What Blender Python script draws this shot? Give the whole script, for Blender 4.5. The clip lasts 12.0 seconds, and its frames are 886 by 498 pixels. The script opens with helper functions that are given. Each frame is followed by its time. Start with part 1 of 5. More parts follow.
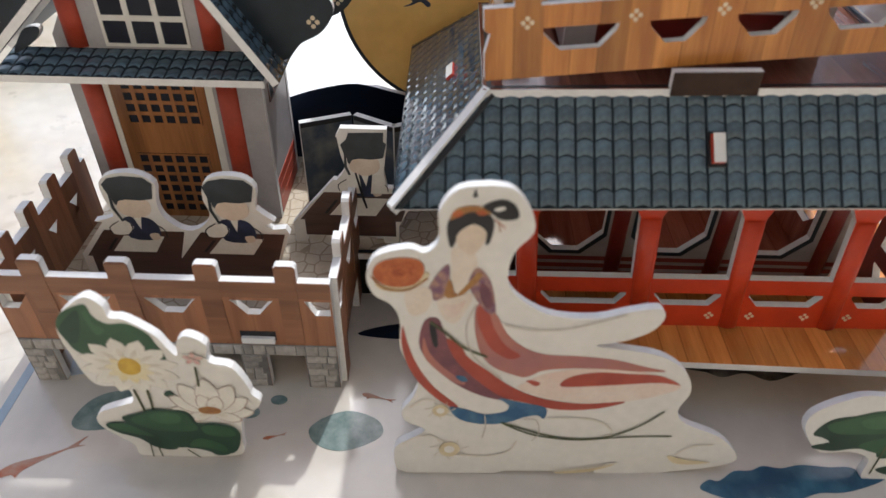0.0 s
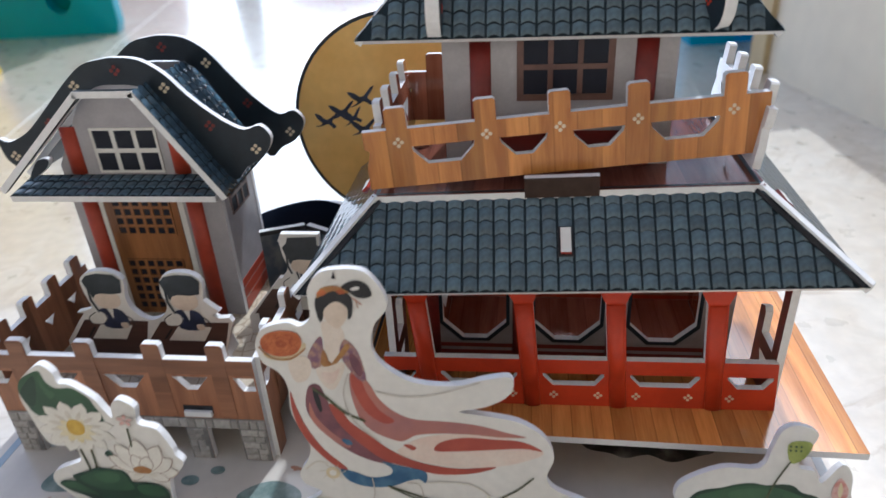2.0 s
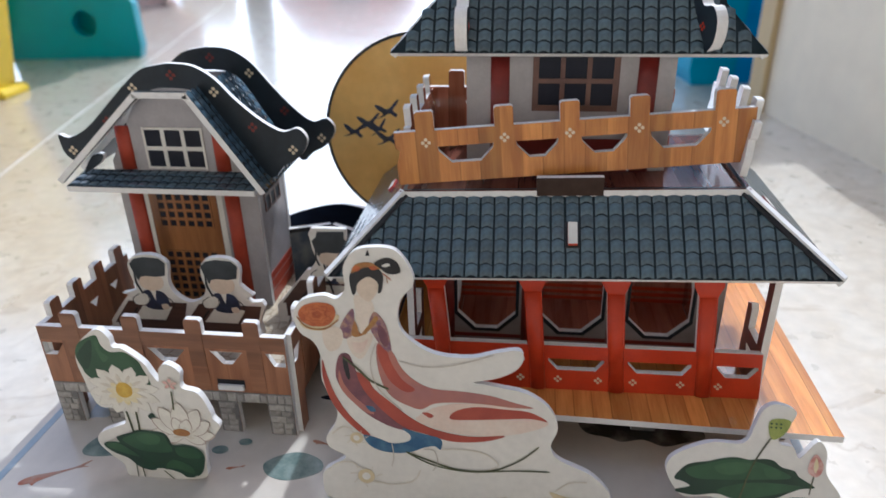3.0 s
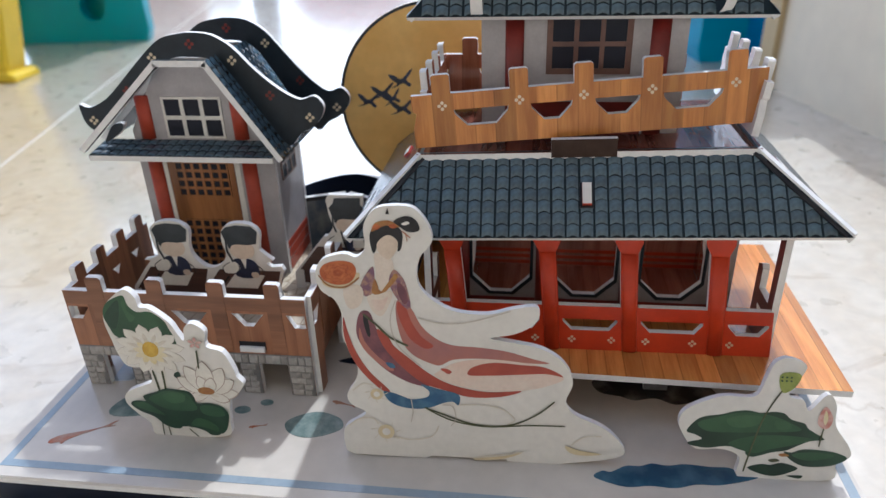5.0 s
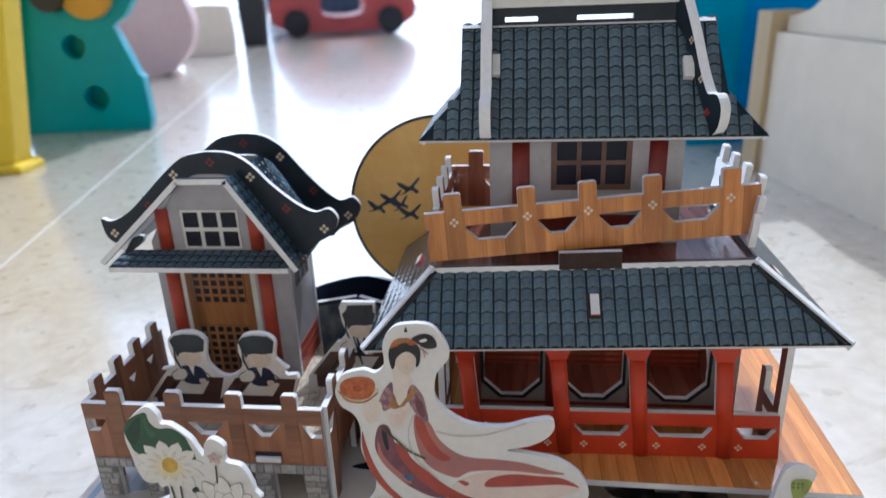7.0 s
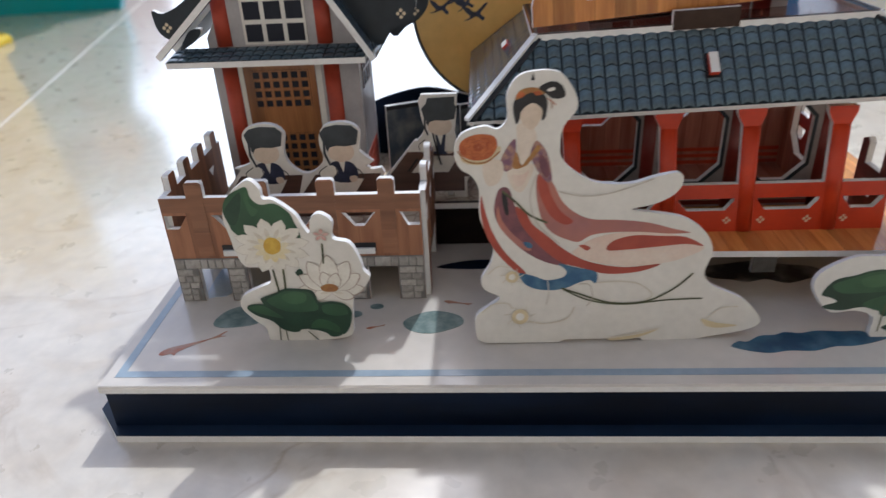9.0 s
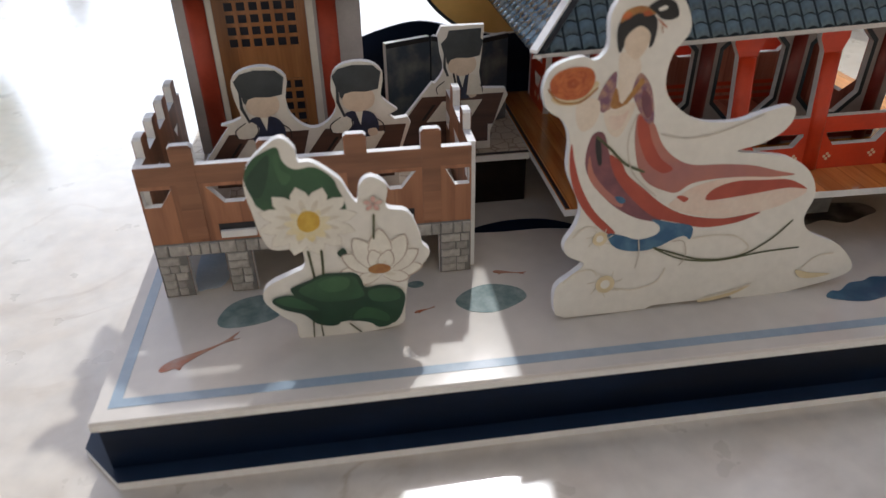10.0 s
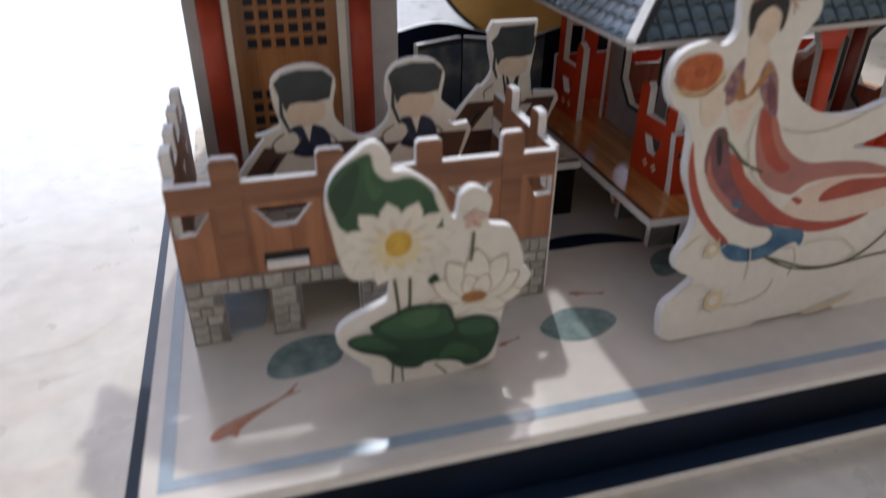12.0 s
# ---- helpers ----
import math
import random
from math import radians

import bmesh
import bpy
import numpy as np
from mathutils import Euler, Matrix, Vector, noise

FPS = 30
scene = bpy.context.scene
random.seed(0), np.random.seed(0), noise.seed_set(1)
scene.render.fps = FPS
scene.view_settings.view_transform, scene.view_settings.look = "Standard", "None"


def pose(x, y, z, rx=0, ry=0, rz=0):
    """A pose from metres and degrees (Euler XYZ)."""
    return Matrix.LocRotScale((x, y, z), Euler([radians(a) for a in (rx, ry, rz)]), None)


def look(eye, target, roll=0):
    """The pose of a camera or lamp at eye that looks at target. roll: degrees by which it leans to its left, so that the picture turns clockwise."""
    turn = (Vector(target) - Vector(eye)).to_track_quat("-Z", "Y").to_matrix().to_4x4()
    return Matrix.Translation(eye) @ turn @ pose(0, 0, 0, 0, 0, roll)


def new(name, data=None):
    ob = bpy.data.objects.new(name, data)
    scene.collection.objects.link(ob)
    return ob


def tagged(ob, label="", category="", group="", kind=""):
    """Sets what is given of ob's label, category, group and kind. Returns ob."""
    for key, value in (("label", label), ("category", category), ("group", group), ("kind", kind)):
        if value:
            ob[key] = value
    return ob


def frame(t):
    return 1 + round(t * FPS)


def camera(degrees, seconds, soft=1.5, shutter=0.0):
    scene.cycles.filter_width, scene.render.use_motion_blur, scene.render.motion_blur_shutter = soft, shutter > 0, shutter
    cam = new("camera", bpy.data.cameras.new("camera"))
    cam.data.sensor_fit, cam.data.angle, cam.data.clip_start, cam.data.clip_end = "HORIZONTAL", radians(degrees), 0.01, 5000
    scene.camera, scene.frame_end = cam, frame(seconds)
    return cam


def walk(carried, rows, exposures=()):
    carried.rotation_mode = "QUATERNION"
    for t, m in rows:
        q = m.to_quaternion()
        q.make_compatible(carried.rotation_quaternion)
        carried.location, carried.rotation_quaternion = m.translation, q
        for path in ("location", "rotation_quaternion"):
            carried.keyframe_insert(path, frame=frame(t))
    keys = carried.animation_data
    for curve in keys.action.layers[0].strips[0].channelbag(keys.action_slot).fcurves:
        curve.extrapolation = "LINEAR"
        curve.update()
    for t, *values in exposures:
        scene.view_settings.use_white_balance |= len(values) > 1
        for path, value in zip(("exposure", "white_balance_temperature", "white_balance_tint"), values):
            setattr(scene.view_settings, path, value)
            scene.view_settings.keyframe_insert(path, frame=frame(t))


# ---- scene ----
from mathutils.geometry import tessellate_polygon

cam = camera(65.00, 12.0, soft=1.4, shutter=0.5)
PATH = [
    (0, (0.13032, -0.09822, 0.19378), (0.12259, 1.29045, -0.95144), 1.33),
    (0.5, (0.13456, -0.10040, 0.19401), (0.11223, 1.32466, -0.90540), 1.14),
    (1, (0.17345, -0.10451, 0.21824), (0.02657, 1.39532, -0.76611), -4.11),
    (1.5, (0.18940, -0.11366, 0.20047), (0.01549, 1.40649, -0.74763), -5.03),
    (2, (0.18557, -0.12771, 0.20220), (-0.02188, 1.43134, -0.67320), -3.14),
    (2.5, (0.19129, -0.14378, 0.19648), (-0.02285, 1.39895, -0.70581), -2.26),
    (3, (0.18224, -0.15665, 0.20033), (-0.02670, 1.44600, -0.59204), -1.22),
    (3.2, (0.18039, -0.15896, 0.19934), (-0.02375, 1.45231, -0.57663), -1.44),
    (4.8, (0.17946, -0.16443, 0.19572), (-0.03690, 1.42697, -0.61709), -1.74),
    (5, (0.17948, -0.16542, 0.19499), (-0.04346, 1.41955, -0.62850), -1.83),
    (5.5, (0.17362, -0.16298, 0.19712), (-0.02750, 1.41382, -0.64742), -1.78),
    (6, (0.17000, -0.16804, 0.20829), (-0.04910, 1.46442, -0.51771), -1.56),
    (6.5, (0.17210, -0.16777, 0.21531), (-0.03819, 1.49537, -0.44025), -2.13),
    (6.7, (0.17364, -0.16718, 0.21517), (-0.03507, 1.50005, -0.43040), -2.21),
    (8.3, (0.15374, -0.18994, 0.17595), (-0.03868, 1.39036, -0.66406), -3.46),
    (8.5, (0.14801, -0.19183, 0.17009), (-0.04230, 1.38235, -0.68182), -3.48),
    (9, (0.12194, -0.18171, 0.16457), (0.00818, 1.39275, -0.70037), -2.94),
    (9.5, (0.08123, -0.15924, 0.15352), (0.13911, 1.38597, -0.76788), -2.38),
    (10, (0.06480, -0.14131, 0.14871), (0.26685, 1.35714, -0.82794), -0.88),
    (10.5, (0.05288, -0.13829, 0.14360), (0.31161, 1.33748, -0.85398), 0.47),
    (11, (0.03177, -0.12924, 0.12818), (0.39834, 1.30503, -0.89579), 2.40),
    (11.5, (0.02111, -0.11168, 0.12363), (0.44152, 1.31203, -0.89436), 3.01),
    (12, (0.02504, -0.10909, 0.13258), (0.45110, 1.37958, -0.78522), 0.69),
]
walk(cam, [(t, look(eye, target, roll)) for t, eye, target, roll in PATH],
     exposures=[(0, 0.47, 5810, 9), (0.5, 0.43, 5760, 9), (1.2, 0.41, 5280, 9), (3.2, 0.39, 5380, 9), (5.6, 0.37, 5380, 9), (6.5, 0.33, 5130, 9),
                (9.0, 0.21, 5480, 10), (10.3, 0.04, 5780, 10), (11.0, -0.10, 5640, 11), (12, -0.03, 5680, 12)])
cam.data.dof.use_dof, cam.data.dof.focus_distance, cam.data.dof.aperture_fstop = True, 0.238, 12.0

# ---- world, sun, exposure ----
MM = 0.001
SUN_EL, SUN_AZ = 50.8, -13.2        # height over the horizon; turn to the left of straight ahead
world = bpy.data.worlds.new("sky")
scene.world = world
world.use_nodes = True
wn = world.node_tree.nodes
sky = wn.new("ShaderNodeTexSky")
sky.sky_type, sky.sun_disc = "NISHITA", False
sky.sun_elevation, sky.sun_rotation = radians(SUN_EL), radians(-SUN_AZ)
sky.air_density, sky.dust_density, sky.ozone_density = 0.7, 3.5, 0.6
wn["Background"].inputs["Strength"].default_value = 0.15
world.node_tree.links.new(sky.outputs[0], wn["Background"].inputs["Color"])
sun = new("sun", bpy.data.lights.new("sun", "SUN"))
sun.data.energy, sun.data.angle, sun.data.color = 2.15, radians(1.4), (1.0, 0.96, 0.9)
sx, sy, sz = (-math.sin(radians(SUN_AZ)) * math.cos(radians(SUN_EL)),
              math.cos(radians(SUN_AZ)) * math.cos(radians(SUN_EL)), math.sin(radians(SUN_EL)))
sun.matrix_world = look((3 * sx, 3 * sy, 3 * sz), (0, 0, 0))

window = new("window_light", bpy.data.lights.new("window_light", "AREA"))
window.data.shape, window.data.size, window.data.size_y = "RECTANGLE", 5.8, 2.4
window.data.energy, window.data.color = 112.0, (0.93, 0.97, 1.0)
window.matrix_world = pose(0, 0, 0, 0, 0, 14.0) @ look((-0.6, 5.15, 1.25), (-0.6, 0, 1.25))


# ---- materials ----
def material(name, color, rough=0.45, color2=None, scale=300.0, bump=0.0, bump_scale=900.0, metal=0.0,
             spec=0.4, random_value=0.0, stretch=(1, 1, 1), coat=0.0, detail=4.0, sharp=(0.35, 0.65)):
    """A surface whose colour wanders between two tones at two sizes, with fine relief."""
    m = bpy.data.materials.new(name)
    m.use_nodes = True
    n, l = m.node_tree.nodes, m.node_tree.links
    p = n["Principled BSDF"]
    color2 = color2 or tuple(min(1.0, c * 0.82) for c in color)
    co = n.new("ShaderNodeTexCoord")
    mp = n.new("ShaderNodeMapping")
    mp.inputs["Scale"].default_value = stretch
    l.new(co.outputs["Object"], mp.inputs[0])
    big, fine = n.new("ShaderNodeTexNoise"), n.new("ShaderNodeTexNoise")
    big.inputs["Scale"].default_value, big.inputs["Detail"].default_value = scale, detail
    fine.inputs["Scale"].default_value, fine.inputs["Detail"].default_value = scale * 6, 3.0
    ramp = n.new("ShaderNodeMapRange")
    ramp.inputs["From Min"].default_value, ramp.inputs["From Max"].default_value = sharp
    mix, mix2 = n.new("ShaderNodeMixRGB"), n.new("ShaderNodeMixRGB")
    mix.inputs[1].default_value, mix.inputs[2].default_value = (*color, 1), (*color2, 1)
    mix2.blend_type, mix2.inputs[0].default_value = "MULTIPLY", 0.18
    for t in (big, fine):
        l.new(mp.outputs[0], t.inputs["Vector"])
    l.new(big.outputs["Fac"], ramp.inputs[0])
    l.new(ramp.outputs[0], mix.inputs[0])
    l.new(mix.outputs[0], mix2.inputs[1])
    l.new(fine.outputs["Fac"], mix2.inputs[2])
    last = mix2.outputs[0]
    if random_value:
        info, hsv, rng = n.new("ShaderNodeObjectInfo"), n.new("ShaderNodeHueSaturation"), n.new("ShaderNodeMapRange")
        rng.inputs["To Min"].default_value, rng.inputs["To Max"].default_value = 1 - random_value, 1 + random_value
        l.new(info.outputs["Random"], rng.inputs[0])
        l.new(rng.outputs[0], hsv.inputs["Value"])
        l.new(last, hsv.inputs["Color"])
        last = hsv.outputs[0]
    l.new(last, p.inputs["Base Color"])
    p.inputs["Roughness"].default_value, p.inputs["Metallic"].default_value = rough, metal
    p.inputs["Specular IOR Level"].default_value = spec
    p.inputs["Coat Weight"].default_value, p.inputs["Coat Roughness"].default_value = coat, 0.08
    if bump:
        b, t = n.new("ShaderNodeBump"), n.new("ShaderNodeTexNoise")
        t.inputs["Scale"].default_value = bump_scale
        b.inputs["Strength"].default_value, b.inputs["Distance"].default_value = bump, 0.0004
        l.new(mp.outputs[0], t.inputs["Vector"])
        l.new(t.outputs["Fac"], b.inputs["Height"])
        l.new(b.outputs[0], p.inputs["Normal"])
    return m


def wood(name, light, dark, along, plank=8.0, rough=0.3, grain=1.0, seam=0.35, coat=0.0):
    """Printed planks: grain and seams run along one axis (x, y or z); plank: the plank's width in mm."""
    m = bpy.data.materials.new(name)
    m.use_nodes = True
    n, l = m.node_tree.nodes, m.node_tree.links
    p = n["Principled BSDF"]
    co, mp = n.new("ShaderNodeTexCoord"), n.new("ShaderNodeMapping")
    l.new(co.outputs["Object"], mp.inputs[0])
    mp.inputs["Scale"].default_value = [0.09 if c == along else 1.0 for c in "xyz"]
    a, b = n.new("ShaderNodeTexNoise"), n.new("ShaderNodeTexNoise")
    a.inputs["Scale"].default_value, a.inputs["Detail"].default_value = 260 * grain, 5.0
    b.inputs["Scale"].default_value, b.inputs["Detail"].default_value = 1500 * grain, 2.0
    for t in (a, b):
        l.new(mp.outputs[0], t.inputs["Vector"])
    ramp = n.new("ShaderNodeValToRGB")
    ramp.color_ramp.elements[0].position, ramp.color_ramp.elements[1].position = 0.34, 0.66
    ramp.color_ramp.elements[0].color, ramp.color_ramp.elements[1].color = (*dark, 1), (*light, 1)
    add = n.new("ShaderNodeMath")
    add.operation, add.inputs[1].default_value = "MULTIPLY_ADD", 0.25
    l.new(b.outputs["Fac"], add.inputs[0])
    l.new(a.outputs["Fac"], add.inputs[2])
    sub = n.new("ShaderNodeMath")
    sub.operation, sub.inputs[1].default_value = "SUBTRACT", 0.125
    l.new(add.outputs[0], sub.inputs[0])
    l.new(sub.outputs[0], ramp.inputs[0])
    # plank tone and seam
    sep, div, fl, fr = (n.new("ShaderNodeSeparateXYZ"), n.new("ShaderNodeMath"), n.new("ShaderNodeMath"), n.new("ShaderNodeMath"))
    l.new(co.outputs["Object"], sep.inputs[0])
    across = "x" if along != "x" else "z"
    div.operation, div.inputs[1].default_value = "DIVIDE", plank * MM
    l.new(sep.outputs["xyz".index(across)], div.inputs[0])
    fl.operation, fr.operation = "FLOOR", "FRACT"
    l.new(div.outputs[0], fl.inputs[0])
    l.new(div.outputs[0], fr.inputs[0])
    wn_, tone, mul = n.new("ShaderNodeTexWhiteNoise"), n.new("ShaderNodeMapRange"), n.new("ShaderNodeMixRGB")
    wn_.noise_dimensions = "1D"
    l.new(fl.outputs[0], wn_.inputs["W"])
    tone.inputs["To Min"].default_value, tone.inputs["To Max"].default_value = 0.66, 1.2
    l.new(wn_.outputs["Value"], tone.inputs[0])
    mul.blend_type, mul.inputs[0].default_value = "MULTIPLY", 1.0
    l.new(ramp.outputs[0], mul.inputs[1])
    l.new(tone.outputs[0], mul.inputs[2])
    lt, dk = n.new("ShaderNodeMath"), n.new("ShaderNodeMixRGB")
    lt.operation, lt.inputs[1].default_value = "LESS_THAN", 0.06
    l.new(fr.outputs[0], lt.inputs[0])
    sc = n.new("ShaderNodeMath")
    sc.operation, sc.inputs[1].default_value = "MULTIPLY", seam
    l.new(lt.outputs[0], sc.inputs[0])
    l.new(sc.outputs[0], dk.inputs[0])
    l.new(mul.outputs[0], dk.inputs[1])
    dk.inputs[2].default_value = (dark[0] * 0.4, dark[1] * 0.4, dark[2] * 0.4, 1)
    l.new(dk.outputs[0], p.inputs["Base Color"])
    p.inputs["Roughness"].default_value, p.inputs["Specular IOR Level"].default_value = rough, 0.45
    p.inputs["Coat Weight"].default_value, p.inputs["Coat Roughness"].default_value = coat, 0.06
    return m


def marble():
    """Polished cream floor tiles: soft clouds, fine grain and thin brown veins."""
    m = bpy.data.materials.new("polished_tile")
    m.use_nodes = True
    n, l = m.node_tree.nodes, m.node_tree.links
    p = n["Principled BSDF"]
    co = n.new("ShaderNodeTexCoord")

    info, shift = n.new("ShaderNodeObjectInfo"), n.new("ShaderNodeVectorMath")
    shift.operation, shift.inputs[2].default_value = "MULTIPLY_ADD", (0, 0, 0)
    shift.inputs[1].default_value = (37.0, 0.0, 23.0)       # each tile shows another piece of the pattern
    l.new(info.outputs["Random"], shift.inputs[0])
    l.new(co.outputs["Object"], shift.inputs[2])

    def noise(scale, detail, distortion=0.0):
        t = n.new("ShaderNodeTexNoise")
        t.inputs["Scale"].default_value, t.inputs["Detail"].default_value, t.inputs["Distortion"].default_value = scale, detail, distortion
        l.new(shift.outputs[0], t.inputs["Vector"])
        return t.outputs["Fac"]

    def ranged(value, a, b, lo, hi):
        r = n.new("ShaderNodeMapRange")
        for k, x in zip(("From Min", "From Max", "To Min", "To Max"), (a, b, lo, hi)):
            r.inputs[k].default_value = x
        l.new(value, r.inputs[0])
        return r.outputs[0]

    def times(a, b, operation="MULTIPLY"):
        t = n.new("ShaderNodeMath")
        t.operation = operation
        l.new(a, t.inputs[0])
        l.new(b, t.inputs[1])
        return t.outputs[0]

    def mixed(fac, a, b, blend="MIX"):
        x = n.new("ShaderNodeMixRGB")
        x.blend_type = blend
        for k, v in enumerate((fac, a, b)):
            if isinstance(v, (int, float)):
                x.inputs[k].default_value = v
            elif isinstance(v, tuple):
                x.inputs[k].default_value = (*v, 1)
            else:
                l.new(v, x.inputs[k])
        return x.outputs[0]

    cloud = mixed(ranged(noise(9.0, 5.0, 1.0), 0.36, 0.64, 0, 1), (0.566, 0.503, 0.402), (0.60, 0.547, 0.452))
    patch = mixed(ranged(noise(38.0, 7.0, 1.2), 0.38, 0.60, 0.42, 0.0), cloud, (0.478, 0.395, 0.282))
    # veins: thin lines where a bent noise passes its middle, broken up by another one
    line = n.new("ShaderNodeMath")
    line.operation, line.inputs[1].default_value = "SUBTRACT", 0.5
    l.new(noise(11.0, 6.0, 1.8), line.inputs[0])
    absol = n.new("ShaderNodeMath")
    absol.operation = "ABSOLUTE"
    l.new(line.outputs[0], absol.inputs[0])
    vein = times(ranged(absol.outputs[0], 0.0, 0.032, 0.6, 0.0), ranged(noise(16.0, 3.0), 0.45, 0.62, 0.0, 1.0))
    veined = mixed(vein, patch, (0.36, 0.27, 0.17))
    fine = mixed(1.0, veined, ranged(noise(110.0, 7.0), 0.3, 0.7, 0.88, 1.06), "MULTIPLY")
    l.new(fine, p.inputs["Base Color"])
    l.new(ranged(noise(60.0, 4.0), 0.3, 0.7, 0.26, 0.34), p.inputs["Roughness"])
    p.inputs["Specular IOR Level"].default_value = 0.8
    p.inputs["Coat Weight"].default_value, p.inputs["Coat Roughness"].default_value = 1.0, 0.13
    return m


BOARD = material("foam_edge", (0.86, 0.85, 0.825), 0.6, (0.80, 0.79, 0.765), 400, bump=0.15)
PRINT_WHITE = material("white_print", (0.77, 0.745, 0.68), 0.42, (0.735, 0.71, 0.645), 60, bump=0.05)
# white painted in for the glare on the right balcony's inner face
GLARE_BACK = material("white_glare_back", (0.84, 0.85, 0.86), 0.12, (0.80, 0.81, 0.82), 40, spec=0.6, coat=1.0)
WATER = material("pond_print", (0.665, 0.61, 0.525), 0.16, (0.615, 0.56, 0.475), 25, spec=0.6, coat=0.3)
BORDER = material("pale_blue_border", (0.33, 0.40, 0.45), 0.16, (0.29, 0.36, 0.41), 80, spec=0.5, coat=0.4)
NAVY = material("navy_print", (0.0040, 0.0125, 0.036), 0.4, (0.0016, 0.005, 0.0145), 30, spec=0.16, stretch=(0.35, 0.35, 1.6), sharp=(0.4, 0.6))
NAVY_ROOF = material("dark_slate_print", (0.016, 0.026, 0.036), 0.4, (0.011, 0.018, 0.026), 200, spec=0.35)
# the side walls' navy made lighter for light falling on the plate's top
NAVY_LIT = material("lit_navy_print", (0.012, 0.027, 0.058), 0.5, (0.009, 0.020, 0.044), 60, spec=0.3)
SLATE = material("slate_tile_print", (0.086, 0.138, 0.168), 0.28, (0.046, 0.074, 0.092), 420, random_value=0.2, bump=0.25, spec=0.55, sharp=(0.36, 0.66), coat=0.15)
SLATE_GLOSS = material("glossy_slate_print", (0.085, 0.140, 0.185), 0.2, (0.050, 0.085, 0.115), 420, random_value=0.15, spec=0.6, coat=0.4)
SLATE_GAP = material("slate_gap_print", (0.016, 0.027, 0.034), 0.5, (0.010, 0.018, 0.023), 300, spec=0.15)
GAP_GLOSS = material("glossy_slate_joint_print", (0.012, 0.02, 0.027), 0.2, (0.008, 0.014, 0.02), 300, spec=0.6, coat=0.4)
WOOD_ORANGE = wood("orange_wood_print", (0.60, 0.262, 0.066), (0.40, 0.150, 0.038), "z", 7.0, 0.26)
WOOD_DECK = wood("deck_wood_print", (0.80, 0.35, 0.085), (0.56, 0.21, 0.045), "z", 6.5, 0.16, seam=0.5, coat=1.0)
WOOD_FENCE = wood("brown_fence_print", (0.38, 0.17, 0.082), (0.25, 0.105, 0.05), "z", 9.0, 0.4, seam=0.25)
WOOD_RAIL = wood("brown_rail_print", (0.35, 0.16, 0.08), (0.24, 0.105, 0.052), "x", 30.0, 0.4, seam=0.0)
WOOD_DOOR = wood("door_wood_print", (0.34, 0.15, 0.05), (0.22, 0.09, 0.03), "z", 14.0, 0.3, seam=0.1)
WOOD_DARK = wood("dark_desk_print", (0.10, 0.05, 0.035), (0.06, 0.03, 0.022), "x", 40.0, 0.35, seam=0.0)
# near-black that stands in for shade under the floor and deck
DEEP = material("underfloor_shade", (0.010, 0.008, 0.007), 0.6, (0.018, 0.013, 0.010), 120, spec=0.1)
TAB_BROWN = material("dark_tab_print", (0.055, 0.032, 0.022), 0.5, (0.04, 0.022, 0.016), 200, spec=0.2)
RED = material("red_lacquer_print", (0.60, 0.052, 0.011), 0.3, (0.50, 0.042, 0.010), 90, spec=0.36)
# red dulled for haze and shade on the gatehouse columns; its stripes share it
RED_MUTED = material("shade_muted_red", (0.44, 0.066, 0.03), 0.4, (0.35, 0.05, 0.025), 150, spec=0.3)
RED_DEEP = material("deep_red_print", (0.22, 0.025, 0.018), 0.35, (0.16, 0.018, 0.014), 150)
GREY_WALL = material("pale_grey_print", (0.46, 0.44, 0.44), 0.4, (0.40, 0.38, 0.38), 140)
# pale wall print darkened for the shade behind the railing
WALL_SHADE = material("shaded_wall_print", (0.34, 0.30, 0.28), 0.35, (0.28, 0.24, 0.225), 140)
RED_PLANK = wood("red_plank_print", (0.58, 0.24, 0.17), (0.40, 0.145, 0.10), "z", 7.0, 0.10, seam=0.4, coat=1.0)
COPPER_WOOD = wood("copper_wood_print", (0.64, 0.25, 0.14), (0.46, 0.15, 0.08), "z", 7.0, 0.11, coat=1.0)
PANE = material("dark_pane_print", (0.010, 0.012, 0.024), 0.5, (0.016, 0.02, 0.032), 60, spec=0.25)
FRAME_BROWN = material("brown_frame_print", (0.165, 0.085, 0.062), 0.35, (0.125, 0.065, 0.05), 200)
STONE = material("stone_print", (0.50, 0.475, 0.43), 0.5, (0.33, 0.31, 0.28), 420, random_value=0.22, bump=0.25)
MORTAR = material("stone_joint_print", (0.22, 0.215, 0.20), 0.55, (0.16, 0.155, 0.15), 300)
FLAG = material("court_paving_print", (0.66, 0.58, 0.44), 0.45, (0.56, 0.47, 0.33), 160)
fn, fl_ = FLAG.node_tree.nodes, FLAG.node_tree.links
vor, cut, joint = fn.new("ShaderNodeTexVoronoi"), fn.new("ShaderNodeMath"), fn.new("ShaderNodeMixRGB")
vor.feature, vor.inputs["Scale"].default_value, vor.inputs["Randomness"].default_value = "DISTANCE_TO_EDGE", 190.0, 0.55
cut.operation, cut.inputs[1].default_value = "LESS_THAN", 0.05
fl_.new(fn["Texture Coordinate"].outputs["Object"], vor.inputs["Vector"])
fl_.new(vor.outputs["Distance"], cut.inputs[0])
fl_.new(cut.outputs[0], joint.inputs[0])
fl_.new(fn["Principled BSDF"].inputs["Base Color"].links[0].from_socket, joint.inputs[1])
joint.inputs[2].default_value = (0.36, 0.28, 0.19, 1)
fl_.new(joint.outputs[0], fn["Principled BSDF"].inputs["Base Color"])
GOLD = material("gold_moon_print", (0.92, 0.61, 0.20), 0.4, (0.82, 0.49, 0.13), 40, spec=0.3)
